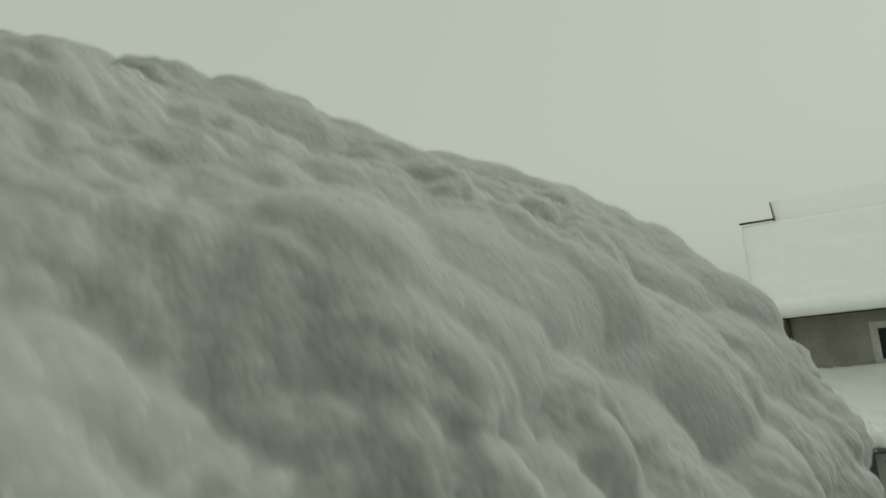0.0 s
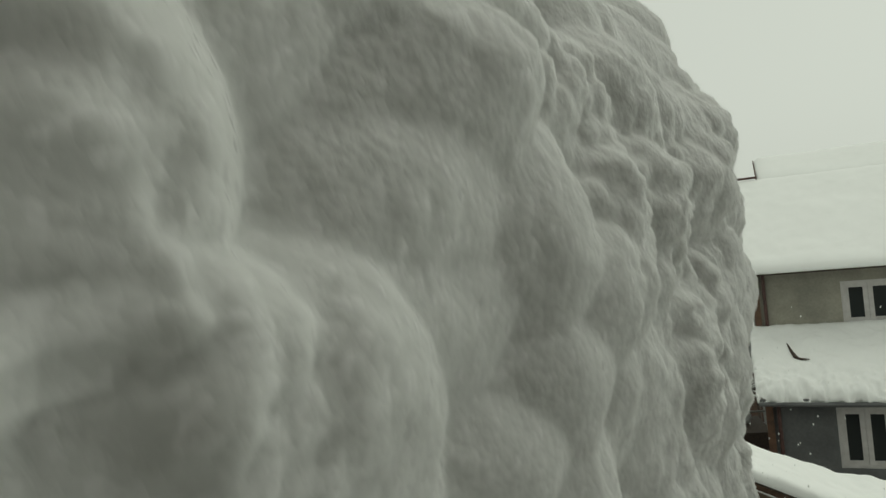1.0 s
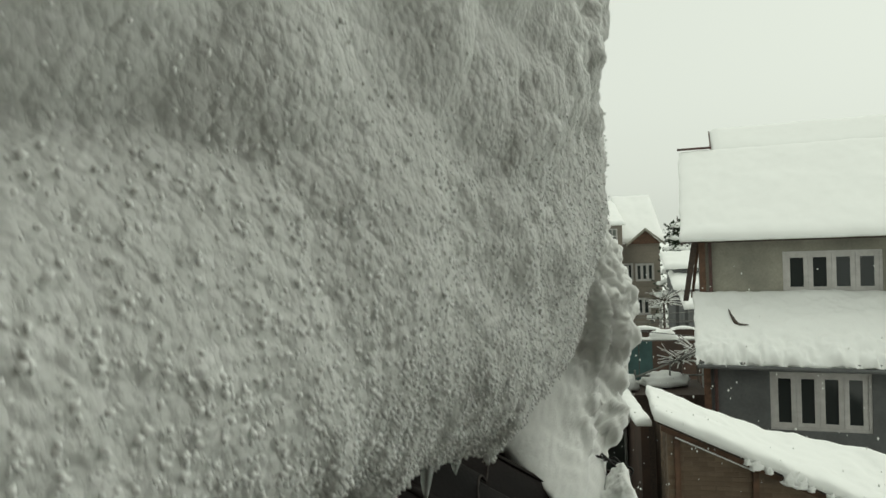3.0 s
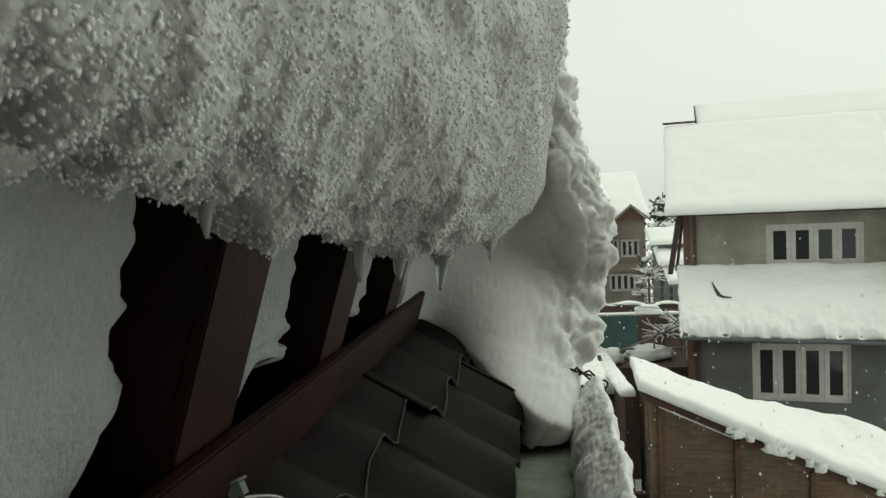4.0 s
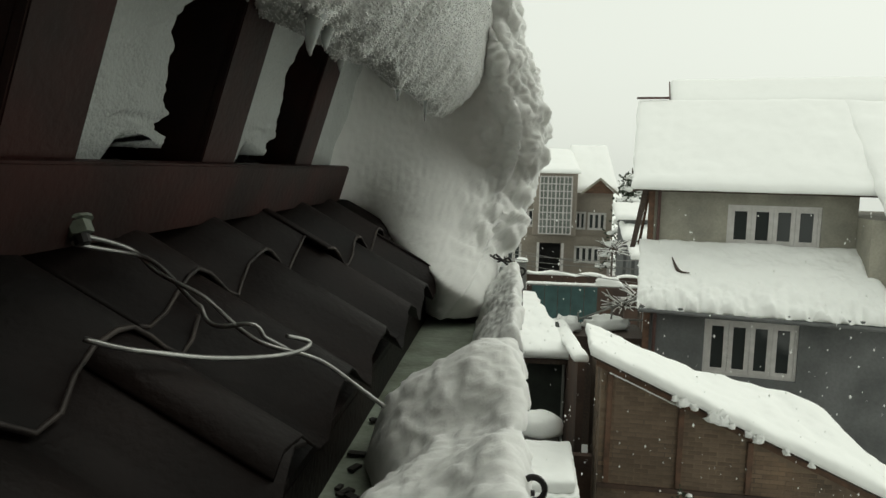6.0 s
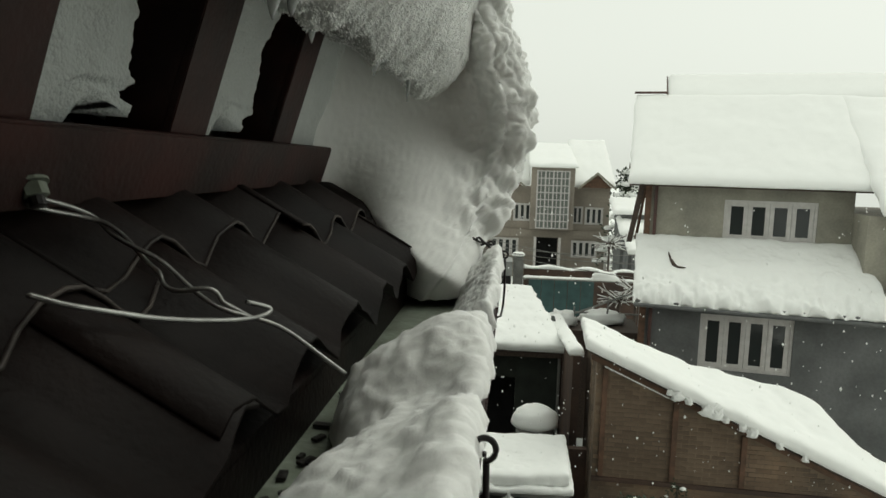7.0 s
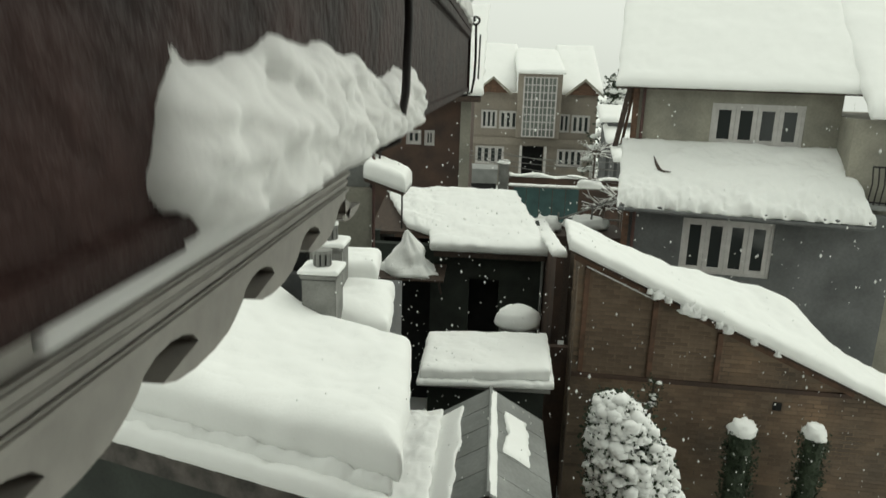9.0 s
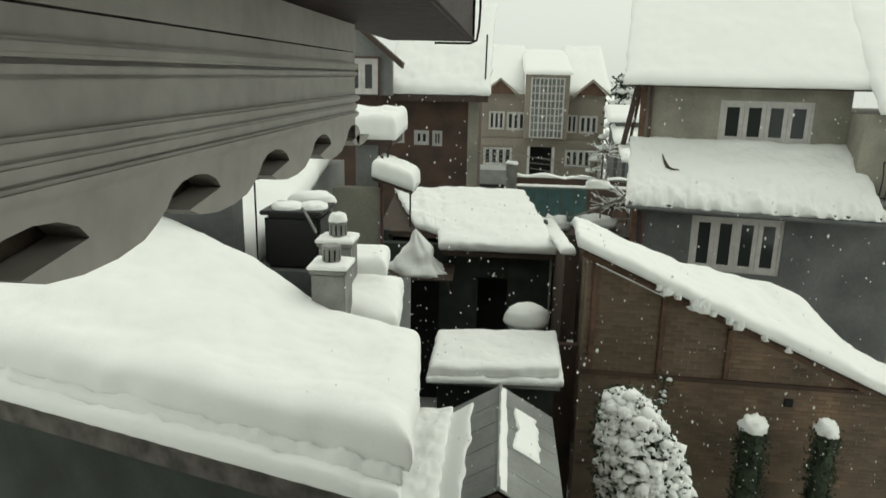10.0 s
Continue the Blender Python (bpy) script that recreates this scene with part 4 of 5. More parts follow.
part("wall_vent", at_bs(boxed((3.46, -0.032, -5.13), (3.60, -0.001, -4.99))), DARK, shed, "small dark vent hole")
roof_snow((-0.2, -0.25, shed_top(-0.2) + 0.17), (6.6, -0.25, shed_top(6.6) + 0.17), (6.6, 1.45, shed_top(6.6) + 0.17), (-0.2, 1.45, shed_top(-0.2) + 0.17), 0.24,
          "deep drifted snow on the brick shed roof", BS, n=150, m=50, lump=0.07, scale=1.6, rim=0.20, bulge=0.05,
          sag=lambda u, v: 0.54 * math.exp(-((u - 0.61) / (0.24 if u < 0.61 else 0.085)) ** 2) * v ** 1.3 - 0.05 * math.exp(-((u - 0.30) / 0.05) ** 2) * v)
for k, x in enumerate((1.15, 1.28, 1.45, 1.78, 1.90, 2.05, 2.32, 2.48, 2.9, 3.3)):
    w = (0.05, 0.10, 0.06, 0.13, 0.10, 0.05, 0.06, 0.09, 0.05, 0.05)[k]
    snow_cap(1.75 + x, 11.38 - 0.05 * x, shed_top(x) + 0.12 - 0.5 * w, w, 0.06, 1.1 * w + 0.03, "lump of snow slipping over the shed eave", x, lump=0.7)
ledge = bmesh.new()
for k in range(26):
    x = 0.12 + 0.045 * k
    tube([(x, -0.10, shed_top(x) - 0.005 + 0.010 * noise.noise(Vector((k * 0.9, 0, 0)))), (x + 0.05, -0.10, shed_top(x + 0.05) - 0.005 + 0.010 * noise.noise(Vector((k * 0.9 + 1.1, 0, 0))))], 0.014 + 0.006 * noise.noise(Vector((k * 1.7, 3, 0))), 6, ledge)
tagged(part("beam_snow", at_bs(ledge), SNOW_FAR, smooth=True), "thin line of snow along the shed's eave beam", "snow", "", "stuff")

# Dark block added to fill the alley gap with shade.
alley_shade_fill = part("alley_shade_fill", boxed((1.26, 12.3, GROUND), (1.74, 12.45, -4.55)), BRICK_DARK)
tagged(alley_shade_fill, "dark block added for the shade of the alley beside the shed", "wall")

# ==== low dark house in the middle ====
low_house = thing("low_house", "low dark grey-brown house with a snowed roof", "house")
part("front_wall", wall_with_holes(-2.6, 1.45, GROUND, -3.55, [(-2.2, -1.15, GROUND, -4.25), (-0.25, 0.45, GROUND + 0.9, -4.3)], 15.6, 15.85), SHADE_WALL, low_house, "dark wall with shade in its colour")
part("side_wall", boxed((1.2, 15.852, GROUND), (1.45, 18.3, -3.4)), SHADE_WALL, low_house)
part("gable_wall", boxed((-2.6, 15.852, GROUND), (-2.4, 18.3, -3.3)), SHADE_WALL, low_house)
# Dark sheet painted as the shade inside the doorways.
part("unlit_backing", boxed((-2.38, 16.4, GROUND), (1.1, 16.5, -3.6)), DARK, low_house)
low_roof = prism([(15.2, -3.62), (18.5, -2.92), (18.5, -2.84), (15.2, -3.54)], -1.05, 1.45, "x")
for v in low_roof.verts:
    if v.co.y > 18 and v.co.x > 1:
        v.co.x = 0.72
part("roof", low_roof, DARK_WOOD, low_house)
part("eave_board", boxed((-1.05, 15.16, -3.68), (1.45, 15.198, -3.53)), DARK_WOOD, low_house)
part("downpipe", tube([(1.42, 15.5, -3.6), (1.42, 15.5, GROUND)], 0.035, 8), CONCRETE, low_house)
part("rear_roof", prism([(15.9, -3.40), (18.5, -2.92), (18.5, -2.84), (15.9, -3.32)], -2.65, -1.054, "x"), DARK_WOOD, low_house)
roof_snow((-1.08, 15.12, -3.53), (1.48, 15.12, -3.53), (0.75, 18.5, -2.84), (-1.25, 18.5, -2.84), 0.24, "clean deep snow on the low house roof", n=110, m=70, lump=0.05, bulge=0.11, rim=0.22, scale=1.5)
roof_snow((-1.75, 16.1, -3.28), (-1.0, 15.7, -3.40), (-0.9, 18.5, -2.84), (-2.6, 18.5, -2.84), 0.22, "ragged slipped snow on the low house's rear roof", n=70, m=60, lump=0.12, bulge=0.14, rim=0.25, scale=2.0)
porch = thing("porch_roof", "small sloping porch roof heaped with snow", "porch")
part("board", prism([(14.7, -4.16), (15.6, -4.02), (15.6, -3.98), (14.7, -4.12)], -2.3, -0.78, "x"), DARK_WOOD, porch)
part("strut", tube([(-2.2, 14.8, -4.15), (-2.2, 15.6, -4.7)], 0.03, 6), DARK_WOOD, porch)
part("strut", tube([(-0.9, 14.8, -4.15), (-0.9, 15.6, -4.7)], 0.03, 6), DARK_WOOD, porch)
heap = bmesh.new()
rows = []
for j in range(15):
    t = j / 14
    row = []
    for i in range(36):
        a = 2 * math.pi * i / 36
        q = Vector((math.cos(a) * 1.3, math.sin(a) * 1.3, 2.2 * t))
        w = max(0.02, (1 - t) ** 0.85 * (1 + 0.45 * fbm(q, 3)) + 0.10 * (1 - t) * (t < 0.2))
        row.append(heap.verts.new((-1.53 - 0.15 * t + 0.62 * w * math.cos(a), 15.12 + 0.2 * t + 0.36 * w * math.sin(a), -4.10 + 0.95 * t + 0.05 * fbm(q * 2, 2))))
    rows.append(row)
tagged(part("snow_mound", closed_sheet(heap, rows), SNOW_FAR, smooth=True), "peaked heap of slipped snow on the porch roof", "snow")

# ==== snow-topped drum, flat shed and tin gable ====
drum = thing("round_oven", "squat round drum topped with snow", "drum")
part("body", tube([(0.82, 13.1, -4.75), (0.82, 13.1, -4.42)], 0.36, 20), CONCRETE, drum)
part("stand", boxed((0.55, 12.9, GROUND), (1.1, 13.3, -4.76)), BRICK_DARK, drum)
snow_cap(0.82, 13.1, -4.42, 0.46, 0.42, 0.34, "dome of snow on the round drum", 1.0)

flat = thing("flat_shed", "flat-roofed outbuilding under a slab of snow", "shed")
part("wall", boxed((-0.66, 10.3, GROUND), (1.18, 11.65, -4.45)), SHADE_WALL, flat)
part("roof", boxed((-0.76, 10.10, -4.448), (1.26, 11.75, -4.38)), CONCRETE, flat)
roof_snow((-0.80, 9.98, -4.38), (1.30, 10.12, -4.38), (1.32, 11.85, -4.38), (-0.82, 11.75, -4.38), 0.10, "crusted lower layer of snow on a flat shed roof", n=70, m=50, lump=0.04, bulge=0.03, rim=0.05, scale=5)
roof_snow((-0.76, 10.06, -4.31), (1.24, 10.20, -4.27), (1.26, 11.80, -4.27), (-0.78, 11.70, -4.31), 0.20, "slab of clean snow on a flat shed roof", n=80, m=60, lump=0.03, bulge=0.05, rim=0.09, scale=2.4)

tin = thing("tin_shed", "small shed with a bare grey tin gable roof", "shed")
part("wall", prism([(-0.5, GROUND), (1.05, GROUND), (1.05, -4.75), (0.33, -4.32), (-0.5, -4.75)], 7.05, 9.4), BRICK_DARK, tin)
for sx in (-1, 1):
    m4 = Matrix.Translation((0.335, 0, -4.20)) @ (Matrix.Rotation(radians(31), 4, "Y") if sx > 0 else Matrix.Rotation(math.pi, 4, "Z") @ Matrix.Translation((0, -16.6, 0)) @ Matrix.Rotation(radians(31), 4, "Y"))
    for k in range(5):
        y0 = 6.95 + 0.54 * k
        bm = bmesh.new()
        box(bm, (0.0, y0, -0.012), (0.93, y0 + 0.535, 0.0))
        box(bm, (0.0, y0 + 0.515, 0.0), (0.93, y0 + 0.535, 0.004))
        bmesh.ops.transform(bm, matrix=m4, verts=bm.verts[:])
        part("tin_sheet", bm, TIN, tin, "dull tin sheet")
part("ridge_cap", tube([(0.335, 6.95, -4.19), (0.335, 9.65, -4.19)], 0.03, 8), TIN, tin)


def tin_patch(u0, u1, v0, v1, seed, side):
    a, b = radians(31), side
    def p(u, v):
        return Vector((0.335 + b * u * math.cos(a), v, -4.195 - u * math.sin(a)))
    bm = bmesh.new()
    rows = []
    for j in range(25):
        row = []
        for i in range(17):
            k, l = i / 16 * 2 - 1, j / 24 * 2 - 1
            w = 1 + 0.35 * fbm(Vector((k * 1.5 + seed, l * 2.5, 0)), 3)
            e = max(abs(k), abs(l))
            u = (u0 + u1) / 2 + (u1 - u0) / 2 * k * w
            v = (v0 + v1) / 2 + (v1 - v0) / 2 * l * (0.9 + 0.1 * w)
            row.append(bm.verts.new(p(max(u, 0.0), v) + Vector((0, 0, 0.003 + 0.05 * math.sqrt(max(0.0, 1 - e ** 4))))))
        rows.append(row)
    for r0, r1 in zip(rows, rows[1:]):
        for i in range(16):
            bm.faces.new((r0[i], r0[i + 1], r1[i + 1], r1[i]))
    return tagged(part("snow_patch", bm, SNOW_FAR, smooth=True), "ragged patch of thin snow on grey tin sheets", "snow", "patches on the tin roof")


tin_patch(0.25, 0.62, 8.05, 9.2, 1.0, 1)
tin_patch(0.0, 0.12, 6.98, 9.6, 4.0, 1)
tin_patch(0.46, 0.90, 6.9, 9.5, 8.0, -1)
lean = part("lean_roof", boxed((-1.15, 6.9, -4.78), (-0.38, 9.45, -4.72)), TIN)
tagged(lean, "low tin lean-to roof beside the gabled shed", "roof")
part("wall", boxed((-1.10, 7.0, GROUND), (-0.55, 9.4, -4.782)), SHADE_WALL, lean)
roof_snow((-1.2, 6.85, -4.72), (-0.40, 6.85, -4.66), (-0.40, 9.5, -4.66), (-1.2, 9.5, -4.72), 0.16, "smooth snow on the low lean-to roof", n=40, m=60, lump=0.06, bulge=0.05, rim=0.10, scale=3)

# ==== house just below the eave under a slab of snow ====
slab_house = thing("lower_house", "grey house below the eave under a slab of snow", "house")
EDGE_A, EDGE_B = Vector((-5.2, 5.50, -2.42)), Vector((-0.36, 3.98, -2.42))
along = (EDGE_B - EDGE_A).normalized()
inward = Vector((-along.y, along.x, 0))
turn = Matrix.Translation(EDGE_B) @ Matrix(((along.x, inward.x, 0, 0), (along.y, inward.y, 0, 0), (0, 0, 1, 0), (0, 0, 0, 1)))
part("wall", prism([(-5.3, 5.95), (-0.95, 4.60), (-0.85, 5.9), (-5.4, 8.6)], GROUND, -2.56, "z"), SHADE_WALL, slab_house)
part("roof_slab", prism([(-5.25, 5.58), (-0.42, 4.08), (-0.50, 5.85), (-5.55, 9.2)], -2.55, -2.425, "z"), CONCRETE, slab_house)
part("roof_edge", boxed((-5.1, -0.02, -0.23), (0.0, 0.098, -0.004), 0.012, m=turn), STAINED_EDGE, slab_house, "stained grey roof edge board")
part("gutter_outlet", boxed((-0.02, -0.06, -0.34), (0.14, 0.06, -0.24), 0.01, m=turn), HOOK, slab_house, "dark gutter outlet")
roof_snow((-5.3, 5.46, -2.415), (-0.33, 3.90, -2.415), (-0.45, 5.8, -2.4), (-5.6, 9.2, -2.3), 0.13, "lower crusted layer of snow along the roof edge", n=150, m=40, lump=0.035, bulge=0.02, rim=0.07, scale=4.5)
roof_snow((-5.34, 5.57, -2.315), (-0.33, 4.02, -2.315), (-0.45, 5.8, -2.3), (-5.6, 9.2, -2.2), 0.12, "ragged middle layer of old snow", n=170, m=40, lump=0.05, bulge=0.02, rim=0.05, scale=6.0)
roof_snow((-5.35, 5.62, -2.23), (-0.30, 4.07, -2.23), (-0.42, 5.75, -2.20), (-5.6, 9.7, -1.93), 0.32, "deep layered slab of snow on the roof below", n=130, m=70, lump=0.05, bulge=0.05, rim=0.24, scale=1.6,
          sag=lambda u, v: 0.22 * v * (1 - u) + 0.02 * v - 0.20 * math.exp(-((u - 0.80) / 0.13) ** 2) * v)
roof_snow((-1.5, 6.75, -2.36), (-0.78, 6.75, -2.36), (-0.90, 7.8, -2.28), (-1.6, 7.8, -2.28), 0.30, "humped snow on the rear roof", n=30, m=30, lump=0.05, bulge=0.05, rim=0.2, scale=2)
roof_snow((-1.62, 7.9, -2.12), (-1.10, 7.9, -2.12), (-1.18, 8.6, -2.10), (-1.7, 8.6, -2.10), 0.26, "block of snow on the rear parapet", n=30, m=30, lump=0.03, bulge=0.03, rim=0.1, scale=2)
rear = part("rear_block", boxed((-1.65, 7.0, GROUND), (-0.90, 8.7, -2.30)), PLASTER_DARK)
tagged(rear, "dark rear block of the lower house", "building")


def chimney(x, y, z0, z1, w, cap):
    c = thing("chimney", "grey cement chimney with a slotted pot and snow on top", "chimney", "chimneys")
    part("shaft", boxed((x - w / 2, y, z0), (x + w / 2, y + w, z1), 0.012), CONCRETE, c)
    part("coping", boxed((x - w / 2 - 0.02, y - 0.02, z1 + 0.001), (x + w / 2 + 0.02, y + w + 0.02, z1 + 0.05), 0.012), CONCRETE, c)
    pot = bmesh.new()
    r, px, py = w * 0.27, x, y + w / 2
    for k in range(10):
        a = 2 * math.pi * k / 10
        box(pot, (r - 0.018, -r * 0.20, 0.02), (r, r * 0.20, 0.19), Matrix.Translation((px, py, z1 + 0.05)) @ Matrix.Rotation(a, 4, "Z"))
    part("pot", pot, CONCRETE, c, "slotted cement pot")
    part("pot_liner", tube([(px, py, z1 + 0.051), (px, py, z1 + 0.23)], r * 0.8, 12), DARK, c)
    part("pot_lid", tube([(px, py, z1 + 0.232), (px, py, z1 + 0.265)], r * 1.06, 16), CONCRETE, c)
    if cap:
        snow_cap(px, py, z1 + 0.266, r * 1.1, r * 1.1, 0.10, "round cap of snow on a chimney pot", x)
    bm = blanket((x - w / 2 - 0.02, y - 0.02, z1 + 0.051), (x + w / 2 + 0.02, y - 0.02, z1 + 0.051), (x + w / 2 + 0.02, y + w + 0.02, z1 + 0.051), (x - w / 2 - 0.02, y + w + 0.02, z1 + 0.051), 0.055, n=14, m=14, rim=0.06, lump=0.015, bulge=0.02, scale=6)
    tagged(part("snow_mound", bm, SNOW_FAR, smooth=True), "thin snow on the chimney coping", "snow")


chimney(-1.435, 6.5, -3.2, -1.66, 0.34, False)
chimney(-1.575, 7.35, -3.2, -1.60, 0.36, True)

# ==== black tank, pale wall and small snowed canopies ====
tank = thing("water_tank", "black plastic roof water tank capped with snow", "tank")
part("body", boxed((-2.78, 8.5, -2.2), (-2.05, 9.2, -1.50), 0.05), BLACK_PLASTIC, tank)
part("rim", boxed((-2.82, 8.46, -1.499), (-2.01, 9.24, -1.44), 0.015), BLACK_PLASTIC, tank)
part("pipe", tube([(-2.25, 8.44, -1.38), (-2.16, 8.40, -1.50), (-2.06, 8.38, -1.68)], 0.018, 8), CONCRETE, tank, "grey plastic pipe")
part("platform", boxed((-3.0, 8.4, GROUND), (-1.9, 9.4, -2.202)), PLASTER_DARK, tank)
snow_cap(-2.52, 8.72, -1.44, 0.22, 0.22, 0.08, "patch of snow on the tank rim", 3.0)
snow_cap(-2.18, 8.75, -1.44, 0.18, 0.2, 0.09, "patch of snow on the tank rim", 6.0)
snow_cap(-2.36, 9.3, -1.46, 0.34, 0.22, 0.15, "drift of snow behind the tank", 9.0)
pale = part("pale_wall", boxed((-2.75, 12.0, GROUND), (-1.90, 12.3, -1.70)), CREAM)
tagged(pale, "pale stained plaster wall of a lean-to", "wall")
part("downpipe", tube([(-1.86, 11.96, -1.1), (-1.86, 11.96, -3.0)], 0.03, 8), MAROON_TRIM, pale)
canopy_a = part("canopy", boxed((-2.62, 12.2, -0.95), (-1.72, 13.2, -0.85)), DARK_WOOD)
tagged(canopy_a, "small flat canopy loaded with snow", "canopy", "snowed canopies")
part("post", boxed((-2.4, 12.31, -1.70), (-2.0, 12.6, -0.951)), PLASTER, canopy_a)
part("bracket", tube([(-1.78, 12.3, -0.95), (-1.80, 12.2, -1.15), (-1.93, 12.1, -1.28)], 0.02, 6), HOOK, canopy_a)
part("stay", tube([(-1.95, 12.2, -0.95), (-1.95, 12.2, -2.1)], 0.018, 6), HOOK, canopy_a)
roof_snow((-2.66, 12.15, -0.85), (-1.66, 12.15, -0.85), (-1.60, 13.2, -0.72), (-2.66, 13.2, -0.72), 0.42, "thick block of snow on the small canopy", n=30, m=30, lump=0.04, rim=0.09, bulge=0.02, scale=3)
canopy_b = part("canopy", prism([(-1.98, -1.50), (-1.30, -1.72), (-1.30, -1.66), (-1.98, -1.44)], 11.7, 12.6), DARK_WOOD)
tagged(canopy_b, "small tilted canopy loaded with snow", "canopy", "snowed canopies")
part("stay", tube([(-1.33, 11.75, -1.7), (-1.33, 11.75, -2.3)], 0.015, 6), HOOK, canopy_b)
roof_snow((-1.98, 11.66, -1.43), (-1.27, 11.66, -1.66), (-1.27, 12.6, -1.66), (-1.98, 12.6, -1.43), 0.32, "thick block of snow on the tilted canopy", n=30, m=30, lump=0.04, rim=0.09, bulge=0.02, scale=3)
pier = part("side_pier", boxed((-4.6, 8.25, GROUND), (-3.08, 8.6, -0.9)), PLASTER_DARK)
tagged(pier, "dark plastered wall end beside the roof tank", "wall")
part("pipe", tube([(-2.80, 8.3, -2.3), (-2.80, 8.3, -1.05)], 0.012, 6), HOOK, pier, "thin dark pipe")
left_roof = part("side_house", boxed((-8.0, 10.5, GROUND), (-3.0, 14.0, -1.45)), PLASTER)
tagged(left_roof, "grey side house behind the tank", "house")
part("lean_roof", prism([(8.7, -2.30), (10.49, -1.52), (10.49, -1.46), (8.7, -2.24)], -8.0, -3.02, "x"), DARK_WOOD, left_roof)
part("front_wall", boxed((-8.0, 9.0, GROUND), (-3.05, 9.2, -2.2)), PLASTER, left_roof)
roof_snow((-8.0, 8.65, -2.25), (-2.95, 8.65, -2.25), (-2.9, 13.8, -0.95), (-8.0, 13.8, -0.95), 0.4, "snow on the side house roof", n=50, m=40, lump=0.05)

# ==== tall dark brick house at the back ====
tall = thing("tall_brick_house", "tall dark brick house with a snow-laden roof", "house")
part("wall", wall_with_holes(-6.5, -0.74, GROUND, -0.35, [(-3.2, -2.92, -1.85, -1.42), (-2.62, -2.14, -1.90, -1.44), (-2.04, -1.72, -1.92, -1.44)], 22.0, 22.3), BRICK_DARK, tall, "dark red brick wall")
part("side_wall", boxed((-1.0, 22.302, GROUND), (-0.74, 29, -0.35)), BRICK_DARK, tall)
part("corner_board", boxed((-0.92, 21.93, -3.2), (-0.60, 21.998, -0.45)), CREAM, tall, "pale weathered corner board")
# Black backing sheet puts shade behind the window openings.
part("unlit_backing", boxed((-6.4, 23.0, GROUND), (-1.1, 23.1, -0.4)), DARK, tall)
part("roof", prism([(21.3, -0.42), (26, 2.4), (26, 2.5), (21.3, -0.32)], -3.4, -0.3, "x"), DARK_WOOD, tall)
part("eave_board", boxed((-3.7, 21.22, -0.50), (-0.3, 21.298, -0.34)), DARK_WOOD, tall)
part("gable_wall", prism([(-6.5, -0.35), (-3.1, -0.35), (-3.1, 0.75), (-4.8, 2.1), (-6.5, 2.1)], 20.6, 20.9), PLASTER, tall)
part("gable_verge", prism([(-2.75, 0.42), (-2.72, 0.58), (-5.0, 2.45), (-5.0, 2.28)], 20.2, 20.55), DARK_WOOD, tall)
part("bay_back", boxed((-6.5, 20.92, -0.34), (-3.2, 21.0, 0.7)), BRICK_DARK, tall)
for x, w, z0, z1, lab in ((-2.62, 0.48, -1.90, -1.44, ""), (-2.04, 0.32, -1.92, -1.44, ""), (-3.2, 0.28, -1.85, -1.42, "")):
    window(pose(x, 22.06, z0), w, z1 - z0, 2, "brick house windows", "small white window with maroon trim in a dark brick wall", trim=MAROON_TRIM, depth=0.06)
window(pose(-4.45, 20.54, -0.32), 0.95, 1.0, 2, "brick house windows", "white and maroon glazed bay window", trim=MAROON_TRIM, depth=0.05)
roof_snow((-3.4, 21.2, -0.3), (-0.3, 21.2, -0.3), (-0.3, 26, 2.5), (-3.4, 26, 2.5), 0.26, "thick snow on the tall brick house", n=60, m=40, lump=0.08, scale=1.4, rim=0.25)
guard_far = thing("snow_guard", "low dark snow guard along the tall house's eave", "snow guard")
part("rail", boxed((-2.75, 21.68, 0.16), (-0.95, 21.71, 0.20)), DARK_WOOD, guard_far)
for k in range(24):
    part("bar", boxed((-2.74 + 0.076 * k, 21.69, -0.05), (-2.70 + 0.076 * k, 21.72, 0.16)), DARK_WOOD, guard_far)
mast = part("mast", tube([(-0.42, 21.6, -0.3), (-0.40, 21.6, 1.45)], 0.025, 6), HOOK)
tagged(mast, "thin dark mast beside the roof edge", "mast")
shelter = part("tin_shelter", boxed((-1.5, 34.0, -4.9), (0.35, 36.0, -4.2)), TIN)
tagged(shelter, "grey tin shelter by the boundary wall", "shelter")
part("base", boxed((-1.45, 34.05, GROUND), (0.3, 35.9, -4.902)), DARK, shelter)

# ==== boundary wall, gate and pipes at the end of the yard ====
bound = part("boundary_wall", boxed((0.95, 36.0, GROUND), (8.5, 36.3, -4.75)), BRICK_DARK)
tagged(bound, "dark boundary wall topped with wavy snow", "wall")
part("pier", boxed((0.40, 35.9, GROUND), (0.92, 36.4, -4.15)), CONCRETE, bound)
snow_cap(0.66, 36.1, -4.15, 0.34, 0.3, 0.2, "snow on the gate pier", 2.0)
wave = bmesh.new()
rows = []
for i in range(61):
    x = 0.95 + 7.5 * i / 60
    zt = -4.60 + 0.07 * math.sin(x * 3.3) - 0.05 * (x - 0.95) / 2
    rows.append([wave.verts.new((x, y, z)) for y, z in ((35.9, -4.78), (35.85, zt - 0.08), (36.0, zt), (36.3, zt), (36.42, zt - 0.1), (36.4, -4.78))])
tagged(part("wall_snow", closed_sheet(wave, rows), SNOW_FAR, smooth=True), "wavy snow along the boundary wall", "snow")
gate = thing("sheet_gate", "teal sheet metal fence panels below the wall", "gate")
for k in range(5):
    part("panel", boxed((1.15 + 0.62 * k, 33.0, -6.9), (1.74 + 0.62 * k, 33.05, -4.86), 0.01), TEAL, gate)
part("top_rail", boxed((0.9, 32.97, -4.85), (7.4, 33.1, -4.78)), CONCRETE, gate)
